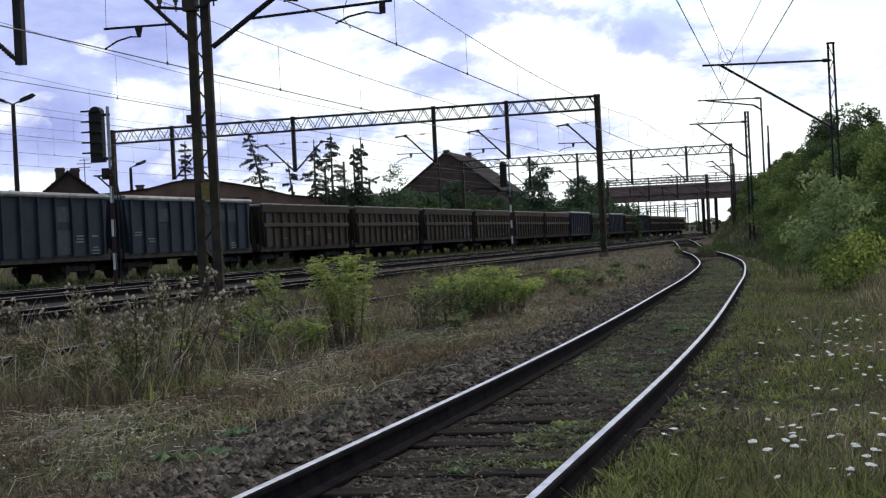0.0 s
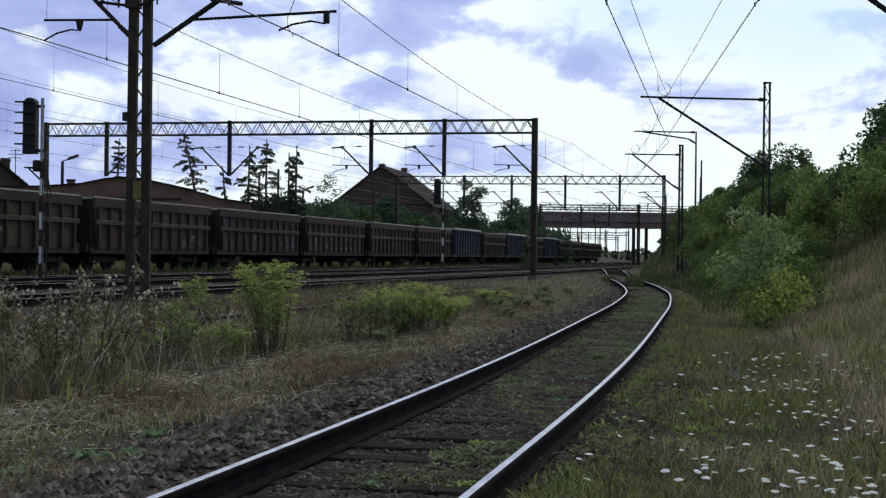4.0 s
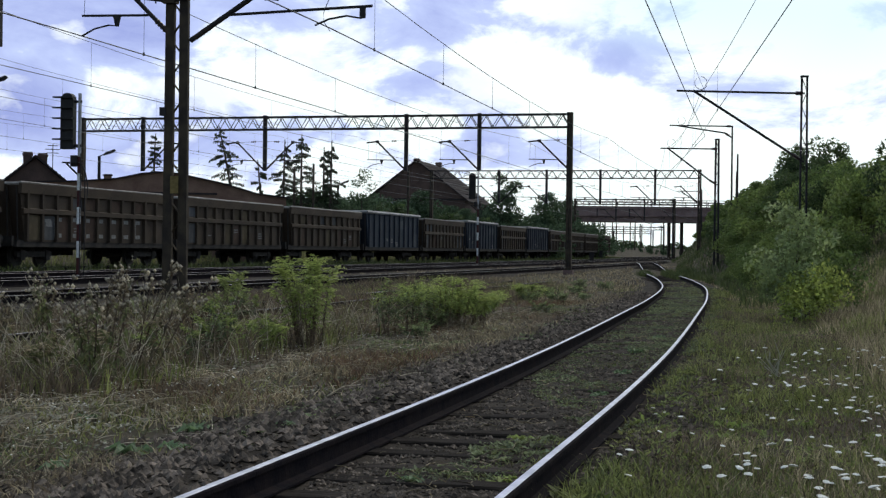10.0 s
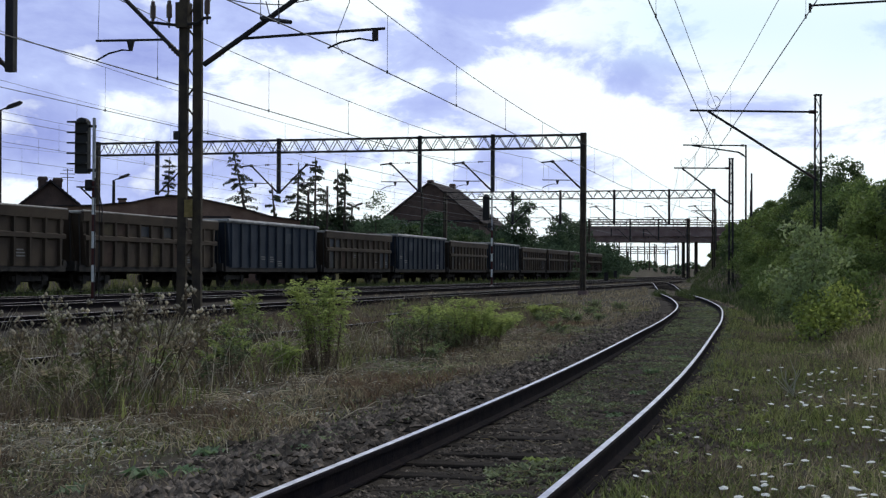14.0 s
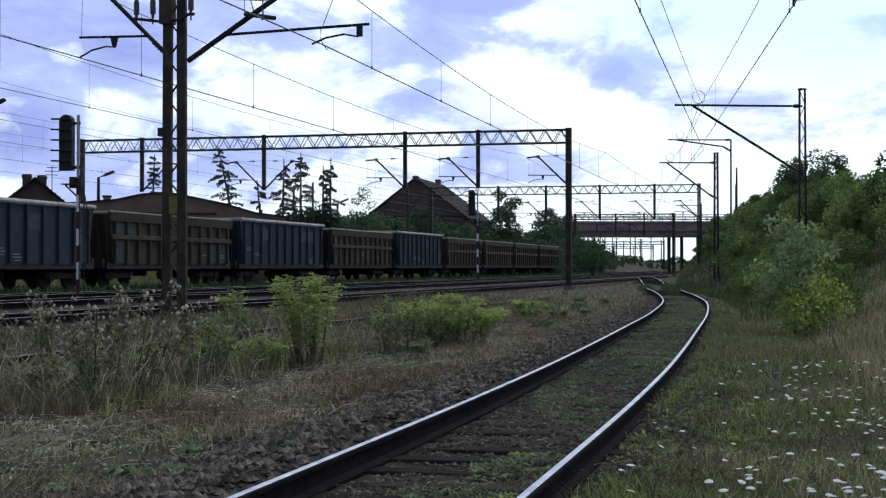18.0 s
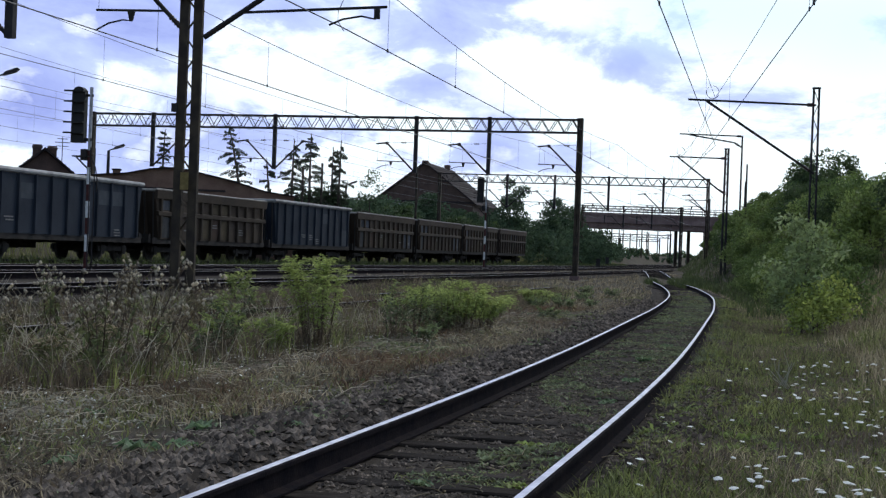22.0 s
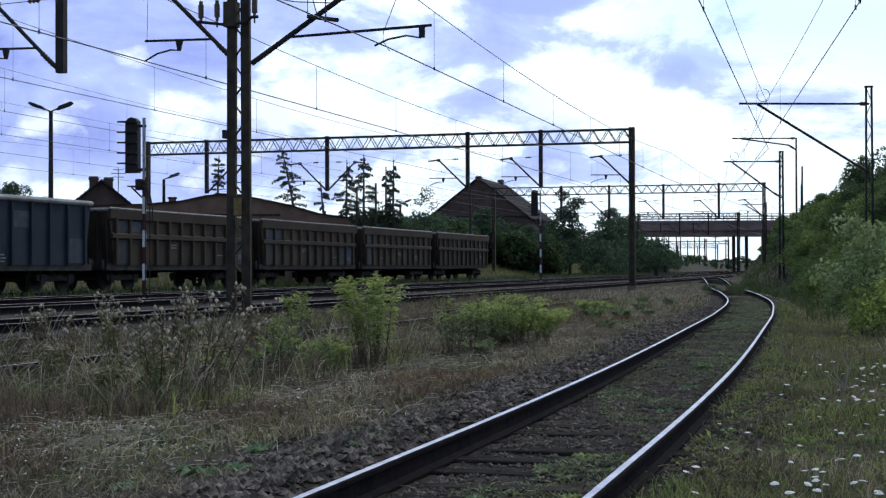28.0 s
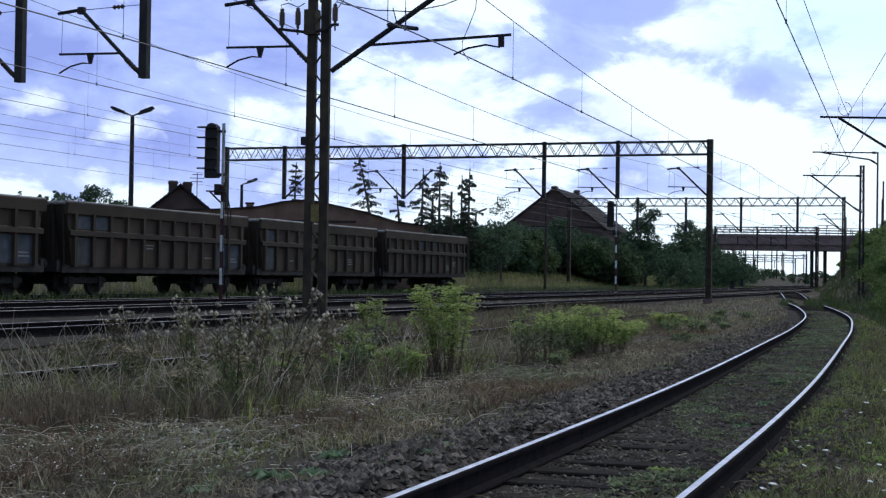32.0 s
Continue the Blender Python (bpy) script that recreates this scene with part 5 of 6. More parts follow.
spots += [(0.5, 151, 1.1), (-1.5, 153, 0.95), (-3.0, 157, 1.1), (0.4, 157, 1.05), (3.0, 158, 1.15), (4.6, 156, 1.0), (-5.5, 157, 1.0), (-7.6, 156, 0.95), (-9.6, 155, 1.0), (2.6, 153, 1.15), (-3.6, 154, 0.75), (9, 166, 1.05), (11.5, 170, 1.05), (13.5, 176, 1.1), (8, 164, 0.95), (24.0, 236, 1.1), (22.0, 228, 1.3), (25.5, 243, 0.9)]
scatter(back, [p for p in spots if p[1] < 163 and p[0] > -36], 6)
thicket(46, [p for p in spots if p[1] >= 163], 4.2, 5.0, 0.2, M_LEAF_DEEP, "far dark bushes behind the main line")
big = [bush_model(80 + i, 9.0, 5.2, 5200, 0.17, M_LEAF_DEEP, "tree", "dark broadleaved tree behind the main line", 0.2, 30) for i in range(3)]
slim = bush_model(95, 10.2, 5.2, 4600, 0.16, M_LEAF_DEEP, "tree", "tall slim dark tree with gaps in its crown", 0.2, 24)
slim.matrix_basis = pose(6.4, 160, ground_z(6.4, 160) - 0.1, 0, 0, 40)
slim.scale = (0.95, 0.95, 0.97)
scatter(big, [(5.0, 164, 0.6), (-2.4, 150, 0.66), (-6.0, 148, 0.5), (1.8, 152, 0.55), (14.5, 215, 0.95), (18.0, 225, 0.9), (-32.1, 95, 0.62), (-34.5, 95, 0.55), (-30.6, 96, 0.52), (12.0, 190, 0.8), (10, 175, 0.6)], 7)


def conifer(x, y, height, seed, bare, lean=0.0, reach_of=2.6):
    """A ragged spruce: whorls of drooping boughs hung with dark sprays, thin and gappy."""
    rng = random.Random(seed)
    root = thing("spruce_tree", pose(x, y, ground_z(x, y)), "thin ragged spruce with drooping sparse branches", "conifer", "spruces behind the shed")
    axis = lambda z: Vector((lean * (max(0.0, z) / height) ** 1.5, 0.0, z))
    part("trunk", Shape().tube([Vector((0, 0, -0.2)), axis(height * 0.3), axis(height * 0.6), axis(height * 0.85), axis(height)], 0.16, 7, 0.03), M_BARK, root)
    wood, clumps = Shape(), []
    z = height * 0.22
    while z < height * 0.97:
        reach = ((height - z) / height) ** 0.75 * reach_of * rng.uniform(0.5, 1.15) + 0.15
        for k in range(rng.randint(4, 7)):
            if rng.random() < bare:
                continue
            a = rng.uniform(0, math.tau)
            r = reach * rng.uniform(0.55, 1.15)
            c = axis(z)
            tip = c + Vector((math.cos(a) * r, math.sin(a) * r, -0.22 * r + rng.uniform(-0.2, 0.3)))
            mid = c + Vector((math.cos(a) * r * 0.5, math.sin(a) * r * 0.5, 0.06 * r))
            wood.tube([c, mid, tip], 0.035, 4, 0.01)
            if rng.random() < 0.15:
                continue
            for t in (0.25, 0.35, 0.45, 0.55, 0.65, 0.74, 0.82, 0.9, 0.96, 1.02):
                p = c.lerp(tip, t) + Vector((0, 0, 0.1 * r * (1 - t)))
                clumps.append(((p.x, p.y, p.z - 0.05), 0.035 + 0.03 * r * (1 - abs(t - 0.5))))
        z += rng.uniform(0.26, 0.5)
    clumps += [((axis(height * t).x, 0, height * t), 0.04) for t in (0.9, 0.94, 0.97, 1.0)]
    part("branchwork", wood, M_BARK, root)
    part("needles", leaf_mesh("needles", seed, clumps, (1, 1, 1.5), 7000, 0.055, M_NEEDLE, down=1.3), M_NEEDLE, root)
    return root


for x, y, h, sd, bare, lean, wide in ((-16.9, 120, 9.6, 1, 0.12, -1.5, 2.7), (-14.9, 121, 7.0, 2, 0.5, -0.5, 2.2), (-13.2, 120, 8.6, 3, 0.4, 0.1, 2.2), (-11.75, 120, 9.1, 4, 0.05, 0.0, 2.9), (-9.5, 121, 8.6, 5, 0.35, 0.1, 1.9), (-10.2, 123, 8.2, 6, 0.6, 0.0, 1.8), (-23.7, 120, 9.0, 7, 0.1, 0.2, 2.4)):
    conifer(x, y, h, sd, bare, lean, wide)
thin = bush_model(97, 6.9, 3.4, 1500, 0.11, M_LEAF_DEEP, "tree", "small thin-crowned tree behind the shed", 0.1)
thin.matrix_basis = pose(-6.7, 120, ground_z(-6.7, 120) - 0.1)

far_scrub = [(x + rng.uniform(-1, 1), 342 + rng.uniform(-4, 6), k * rng.uniform(0.75, 1.15)) for x, k in [(29 + 1.6 * i, 1.9 - 0.32 * i) for i in range(5)] + [(37 + 1.5 * i, 0.5) for i in range(8)] + [(49 + 1.6 * i, 0.72) for i in range(14)]]
thicket(49, far_scrub, 3.1, 3.4, 0.22, M_LEAF_DEEP, "dark scrub beyond the bridge", each=420)
for i, (x, top) in enumerate(((-40.8, 7.85), (-42.0, 7.35), (-41.45, 7.3), (-43.6, 7.65))):
    poplar = bush_model(130 + i, top - ground_z(x, 112), 0.9, 900, 0.1, M_LEAF_DEEP, "tree", "narrow columnar tree behind the train", 0.08, 26)
    poplar.matrix_basis = pose(x, 112, ground_z(x, 112) - 0.1)
# far hedge line that closes the view under the bridge
far_clumps = [((x, 540 + 20 * math.sin(x * 0.05), 2.0 + 0.6 * math.sin(x * 0.13) + 0.5 * math.sin(x * 0.41) + rng.uniform(-0.4, 0.6) + 0.6), 1.9) for x in range(-40, 220, 2)]
hedge = tagged(part("far_hedge", leaf_mesh("far_hedge", 9, far_clumps, (1.3, 1, 0.8), 22000, 0.5, M_LEAF_DARK), M_LEAF_DARK), "far dark hedge and treeline beyond the bridge", "treeline", kind="stuff")


# ---- grass and weeds ----
def blades(name, seed, spots, height, width, mat, label, lean=0.5, seeds=None):
    """Many tapering bent blades on the ground, one per spot (x, y) with its own height factor."""
    g = np.random.default_rng(seed)
    xy = np.array([(x, y) for x, y, h in spots])
    hf = np.array([h for x, y, h in spots])
    n = len(xy)
    z = np.array([surface_z(x, y) for x, y in xy]) - 0.015
    h = height * hf * g.uniform(0.55, 1.3, n)
    a = g.uniform(0, math.tau, n)
    side = np.stack([np.cos(a), np.sin(a), np.zeros(n)], 1) * (width * g.uniform(0.6, 1.4, n))[:, None]
    b = g.uniform(0, math.tau, n)
    bend = np.stack([np.cos(b), np.sin(b), np.zeros(n)], 1) * (h * lean * g.uniform(0.1, 1.0, n))[:, None]
    root = np.stack([xy[:, 0], xy[:, 1], z], 1)
    up = np.array([0, 0, 1.0])
    mid = root + up * (h * 0.55)[:, None] + bend * 0.3
    tip = root + up * (h * 0.95)[:, None] + bend
    v = np.stack([root - side, root + side, mid + side * 0.7, mid - side * 0.7, tip], 1).reshape(-1, 3)
    base = np.arange(n) * 5
    faces = np.stack([base, base + 1, base + 2, base + 3], 1).tolist() + np.stack([base + 3, base + 2, base + 4], 1).tolist()
    me = bpy.data.meshes.new(name)
    me.from_pydata(v.tolist(), [], faces)
    me.materials.append(mat)
    return tagged(part(name, me, mat), label, "grass", kind="stuff")


def field(seed, n, y0, y1, o0, o1, tufts=0.6, power=1.7, keep=None):
    """Spots in a strip of offsets o0..o1 from the siding, denser near, partly gathered in tufts."""
    g = random.Random(seed)
    out = []
    centres = []
    while len(out) < n:
        if centres and g.random() < tufts:
            cx, cy, h = centres[g.randrange(len(centres))] if len(centres) < 40 else centres[-1 - g.randrange(40)]
            x, y = cx + g.gauss(0, 0.09), cy + g.gauss(0, 0.09)
        else:
            y = y0 + (y1 - y0) * g.random() ** power
            x = siding_x(y) + g.uniform(o0, o1)
            h = g.uniform(0.5, 1.2) * (0.75 + 0.6 * noise.noise((x * 0.3, y * 0.3, seed)))
            centres.append((x, y, h))
        if (x > 0.43 * y + 0.6 or x < -0.45 * y - 0.6) and g.random() < 0.85:
            continue
        if keep is None or keep(x, y):
            out.append((x, y, max(0.2, h)))
    return out


def patch(seed, level, size=0.55):
    """Keeps spots where slow noise lies above a level."""
    return lambda x, y: noise.noise((x * size, y * size * 0.6, seed)) > level + random.uniform(-0.2, 0.2)


def weedy(x, y):
    return off_rails(x, y) and noise.noise((x * 1.4, y * 0.7, 5.0)) > -0.02


def off_rails(x, y):
    o = abs(x - siding_x(y))
    return abs(o - 0.753) > 0.1


def beside_path(level):
    """Thins the grass where feet have worn a path."""
    rest = patch(*level)
    return lambda x, y: rest(x, y) and (abs(x - siding_x(y) + 4.0) > 0.11 or random.random() < 0.3)


def overgrown(x, y):
    """Weeds close up over the sleepers farther along."""
    o = x - siding_x(y)
    return off_rails(x, y) and noise.noise((x * 1.3, y * 0.8, 5.0)) > 0.26 - 0.46 * smooth01(y, 11, 21) - 0.12 * smooth01(o, -0.4, 0.3)


def herbs(name, seed, spots, size, mat, label, flat=0.5):
    """Small rosettes of short broad leaves close to the ground."""
    g = np.random.default_rng(seed)
    n, k = len(spots), 5
    root = np.repeat(np.array([(x, y, surface_z(x, y) + 0.01) for x, y, h in spots]), k, 0)
    size = np.repeat(np.array([h for x, y, h in spots]), k) * size * g.uniform(0.5, 1.3, n * k)
    a = g.uniform(0, math.tau, n * k)
    d = np.stack([np.cos(a), np.sin(a), g.uniform(0.1, 1.6, n * k) * (1 - flat)], 1)
    w = np.stack([-np.sin(a), np.cos(a), g.normal(0, 0.3, n * k)], 1) * 0.22
    tip = root + d * size[:, None]
    mid = root + d * (size * 0.55)[:, None] + np.array([0, 0, 1.0]) * (size * 0.08)[:, None]
    v = np.stack([root, mid + w * size[:, None], tip, mid - w * size[:, None]], 1).reshape(-1, 3)
    me = bpy.data.meshes.new(name)
    me.from_pydata(v.tolist(), [], np.arange(n * k * 4).reshape(-1, 4).tolist())
    me.materials.append(mat)
    return tagged(part(name, me, mat), label, "weeds", kind="stuff")


random.seed(5)
blades("dry_grass", 1, field(1, 36000, 7.2, 60, -9.5, -1.7, power=2.1, keep=beside_path((12.0, -0.1))), 0.14, 0.0062, M_DRY, "low matted dry grass between the tracks", 1.9)
blades("brown_grass", 12, field(12, 22000, 7.2, 50, -9.5, -1.8, tufts=0.8, power=2.1, keep=beside_path((3.0, 0.0))), 0.16, 0.0068, M_STRAW, "brown withered stalks between the tracks", 2.0)
blades("brown_grass", 15, field(15, 18000, 8, 40, -9.5, -2.2, tufts=0.85, power=1.8, keep=beside_path((21.0, 0.22))), 0.19, 0.006, M_RUSSET, "russet withered stalks in patches", 1.6)
blades("green_grass", 2, field(2, 24000, 7.2, 60, -9.0, -1.6, tufts=0.85, power=2.0, keep=beside_path((8.0, 0.05))), 0.09, 0.006, M_GRASS, "patchy green grass among dry stalks", 1.3)
herbs("low_herbs", 41, field(41, 9000, 7.2, 40, -9.0, -1.5, tufts=0.75, power=1.9, keep=beside_path((17.0, 0.0))), 0.055, M_HERB, "low grey-green herbs among dry grass")
herbs("dead_leaves", 42, field(42, 1100, 8.5, 18, -6.5, -2.2, tufts=0.8, power=1.3, keep=patch(2.0, 0.0)), 0.055, M_PALE_LEAF, "pale bleached leaves lying in the grass", 0.8)
g = random.Random(48)
herbs("dead_leaves", 48, [(-3.1 + g.gauss(0, 0.45), 11.7 + g.gauss(0, 0.75), g.uniform(0.6, 1.3)) for _ in range(300)], 0.045, M_PALE_LEAF, "pale bleached leaves of a withered plant", 0.6)
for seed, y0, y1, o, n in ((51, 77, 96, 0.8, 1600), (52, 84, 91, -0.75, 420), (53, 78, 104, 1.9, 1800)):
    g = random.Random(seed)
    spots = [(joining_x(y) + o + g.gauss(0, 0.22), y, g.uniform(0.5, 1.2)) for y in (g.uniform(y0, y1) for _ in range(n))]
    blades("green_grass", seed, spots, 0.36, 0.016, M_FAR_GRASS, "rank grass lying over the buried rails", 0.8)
blades("green_grass", 3, field(3, 74000, 7, 55, 0.95, 7.5, tufts=0.75, power=1.9, keep=patch(30.0, -0.15, 0.9)), 0.17, 0.0048, M_GRASS, "lush green verge grass beside the siding", 1.1)
blades("brown_grass", 13, field(13, 38000, 7, 45, 1.2, 8.5, tufts=0.75, power=1.8, keep=patch(4.0, -0.1)), 0.17, 0.0035, M_STRAW, "withered brown stalks in the verge", 1.5)
blades("dry_grass", 16, field(16, 24000, 7.5, 45, 1.6, 8.0, tufts=0.8, power=1.8, keep=patch(24.0, 0.05)), 0.2, 0.003, M_DRY, "dry pale grass in the verge", 1.2)
herbs("leafy_herbs", 47, field(47, 3200, 7, 30, 1.0, 7.0, tufts=0.8, power=1.6), 0.05, M_LEAF_BRIGHT, "small bright green leafy plants in the verge", 0.3)
herbs("low_herbs", 43, field(43, 10000, 7, 40, 0.9, 7.0, tufts=0.7, power=1.8), 0.06, M_GRASS, "low broad-leaved herbs in the verge")
blades("dry_grass", 4, field(4, 46000, 11, 50, 3.1, 13.0, tufts=0.7), 0.4, 0.005, M_DRY, "tall dry grass on the foot of the bank", 0.8)
blades("green_grass", 17, field(17, 26000, 14, 50, 3.4, 11.0, tufts=0.85, keep=patch(14.0, 0.0)), 0.36, 0.006, M_GRASS, "green tufts on the foot of the bank", 0.9)
blades("track_weeds", 5, field(5, 11000, 7, 70, -0.75, 1.0, tufts=0.8, keep=overgrown), 0.06, 0.005, M_GRASS, "low green weeds between the rails", 1.4)
herbs("track_herbs", 44, field(44, 9000, 7, 60, -0.72, 1.1, tufts=0.9, power=1.5, keep=overgrown), 0.05, M_HERB, "low grey-green herbs between the rails")
blades("dry_grass", 6, field(6, 22000, 14, 60, -10.5, -4.5, tufts=0.8, keep=patch(33.0, -0.15, 0.9)), 0.4, 0.0055, M_STRAW, "tall dry weeds along the disused track", 0.9)
blades("brown_grass", 18, field(18, 16000, 13, 50, -10.5, -4.4, tufts=0.8, keep=patch(35.0, -0.1, 0.9)), 0.38, 0.0065, M_STRAW, "tall brown weeds along the disused track", 0.9)
blades("green_grass", 14, field(14, 9000, 14, 60, -10.5, -4.2, tufts=0.85), 0.36, 0.007, M_GRASS, "green weeds along the disused track", 0.9)
blades("far_grass", 7, field(7, 30000, 42, 170, -14, 6, power=1.2, keep=lambda x, y: abs(x - joining_x(y)) > 1.4), 0.17, 0.012, M_DRY, "distant rough dry grass", 0.8)
blades("far_grass", 8, [(x + SLOPE * y - bend(y), y, 1.0) for x, y in ((rng.triangular(-52, -32.4, -35), rng.uniform(40, 260)) for _ in range(34000))], 0.5, 0.022, M_MEADOW, "rough green grass behind the train", 0.6)
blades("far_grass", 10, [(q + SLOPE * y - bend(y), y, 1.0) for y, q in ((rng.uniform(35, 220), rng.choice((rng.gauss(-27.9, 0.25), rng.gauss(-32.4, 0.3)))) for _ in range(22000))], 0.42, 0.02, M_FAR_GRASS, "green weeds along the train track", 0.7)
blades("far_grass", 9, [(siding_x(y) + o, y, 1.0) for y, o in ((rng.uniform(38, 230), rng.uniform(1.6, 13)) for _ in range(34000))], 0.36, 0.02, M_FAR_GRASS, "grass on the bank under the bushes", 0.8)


def trodden_path():
    """A narrow worn strip of bare sand beside the weeds."""
    s = Shape()
    ys = [11.5 + 0.25 * i for i in range(130)]
    for y in ys:
        w = 0.09 + 0.1 * noise.noise((y * 0.9, 3.0, 0.0))
        c = siding_x(y) - 4.0 + 0.1 * noise.noise((y * 0.5, 9.0, 0.0))
        for x, lift in ((c - w - 0.1, -0.03), (c - w, 0.012), (c, 0.008), (c + w, 0.012), (c + w + 0.1, -0.03)):
            s.v.append((x, y, ground_z(x, y) + lift))
    s.f = [(j * 5 + i, j * 5 + i + 1, j * 5 + i + 6, j * 5 + i + 5) for j in range(len(ys) - 1) for i in range(4)]
    return s


solid("path", trodden_path(), M_PATH, "narrow trodden strip of pale sand in dry grass", "path", kind="structure", smooth=True)


def stones(name, seed, spots, size, mat, label):
    """Angular lumps of ballast lying on the surface."""
    g = np.random.default_rng(seed)
    n = len(spots)
    base = np.array([(1, 0, 0), (-0.8, 0.25, 0), (0.1, 0.9, 0.05), (-0.1, -0.85, 0), (0.05, 0.1, 0.62), (0, 0, -0.4)])
    f = np.array([(0, 2, 4), (2, 1, 4), (1, 3, 4), (3, 0, 4), (2, 0, 5), (1, 2, 5), (3, 1, 5), (0, 3, 5)])
    a = g.uniform(0, math.tau, n)
    sc = size * g.uniform(0.5, 1.5, n)
    v = base[None] * g.uniform(0.65, 1.3, (n, 6, 3))
    x = v[..., 0] * np.cos(a)[:, None] - v[..., 1] * np.sin(a)[:, None]
    y = v[..., 0] * np.sin(a)[:, None] + v[..., 1] * np.cos(a)[:, None]
    v = np.stack([x, y, v[..., 2] + g.normal(0, 0.25, (n, 1)) * x], -1) * sc[:, None, None]
    v += np.array([(px, py, surface_z(px, py) + 0.2 * size) for px, py in spots])[:, None]
    me = bpy.data.meshes.new(name)
    me.from_pydata(v.reshape(-1, 3).tolist(), [], (f[None] + 6 * np.arange(n)[:, None, None]).reshape(-1, 3).tolist())
    me.materials.append(mat)
    return tagged(part(name, me, mat), label, "gravel", kind="stuff")


def strewn(seed, n, y0, y1, o0, o1, power=1.8):
    g = random.Random(seed)
    out = []
    for _ in range(n):
        y = y0 + (y1 - y0) * g.random() ** power
        out.append((siding_x(y) + g.triangular(o0, o1, (o0 + o1) / 2), y))
    return out


stones("ballast_stones", 21, strewn(21, 11000, 7, 50, -2.6, -0.85), 0.042, M_STONE, "dark angular ballast stones along the siding")
stones("ballast_stones", 22, [(x, y) for x, y, h in field(22, 12000, 7, 34, -0.72, 1.1, tufts=0.5, power=1.5, keep=off_rails)], 0.019, M_STONE, "dirty small stones between the sleepers")
stones("ballast_stones", 23, strewn(23, 2600, 7, 40, 0.8, 1.7), 0.026, M_STONE, "dark stones at the grassy rail side")


def litter(seed, n, y0, y1, o0, o1, size=1.0):
    """Broken pale stalks lying about."""
    g = random.Random(seed)
    s = Shape()
    for x, y in strewn(seed, n, y0, y1, o0, o1, 1.7):
        a, e, l = g.uniform(0, math.tau), g.uniform(-0.1, 0.5), size * g.uniform(0.1, 0.36)
        p = Vector((x, y, surface_z(x, y) + 0.03))
        b = a + g.uniform(-0.9, 0.9)
        m = p + Vector((math.cos(a) * l * 0.5, math.sin(a) * l * 0.5, e * l * 0.6))
        s.tube([p, m, m + Vector((math.cos(b) * l * 0.5, math.sin(b) * l * 0.5, e * l * 0.1))], 0.0033, 3, 0.0015)
    return s


solid("straw_litter", litter(31, 5200, 7.2, 36, -9.5, -1.7), M_SEED, "pale broken stalks lying among the weeds", "straw", kind="stuff")


def leaning(seed, n):
    """Long pale dead stalks that lean on one another."""
    g = random.Random(seed)
    s = Shape()
    for _ in range(n):
        y = 14.5 + 16 * g.random() ** 1.5
        x = siding_x(y) + g.uniform(-10.5, -4.4)
        a, l = g.uniform(0, math.tau), g.uniform(0.35, 0.95)
        p, e = Vector((x, y, surface_z(x, y) - 0.02)), g.uniform(0.25, 0.95)
        k = Vector((math.cos(a) * l * (1 - e * 0.7), math.sin(a) * l * (1 - e * 0.7), l * e))
        s.tube([p, p + k * 0.55 + Vector((0, 0, 0.05)), p + k + Vector((0, 0, -0.08 * l))], 0.005, 3, 0.002)
    return s


solid("dead_stalks", leaning(36, 1500), M_SEED, "long pale dead stalks leaning among the weeds", "straw", kind="stuff")
solid("straw_litter", litter(37, 300, 7.2, 24, -0.65, 1.0, 0.4), M_DRY, "pale bits of straw lying between the rails", "straw", kind="stuff")
tiny = [(x, y, g) for (x, y), g in zip(strewn(32, 600, 8, 24, -7.0, -2.4, 1.4), range(600))]
solid("small_flowers", (lambda s: [s.add([(x - 0.009, y, z), (x, y - 0.009, z), (x + 0.009, y, z), (x, y + 0.009, z), (x, y, z + 0.009)], [(0, 1, 4), (1, 2, 4), (2, 3, 4), (3, 0, 4)])
      for x, y, z in ((x, y, surface_z(x, y) + 0.06 + 0.0001 * k) for x, y, k in tiny)] and s)(Shape()), M_UMBEL, "tiny pale flowers scattered in dry grass", "flowers", kind="stuff")


# ---- weeds one can tell apart ----
def leaf_blade(s, root, direction, length, width, droop=0.3):
    """A pointed leaf with a fold along its middle."""
    d = Vector(direction).normalized()
    side = d.cross(Vector((0, 0, 1)))
    side = side.normalized() if side.length > 0.01 else Vector((1, 0, 0))
    r = Vector(root)
    m = r + d * length * 0.45 + Vector((0, 0, -droop * length * 0.1))
    t = r + d * length + Vector((0, 0, -droop * length * 0.6))
    up = Vector((0, 0, width * 0.25))
    s.add([r, m + side * width * 0.5 + up, m - up * 0.3, m - side * width * 0.5 + up, t], [(0, 1, 2), (0, 2, 3), (1, 4, 2), (2, 4, 3)])


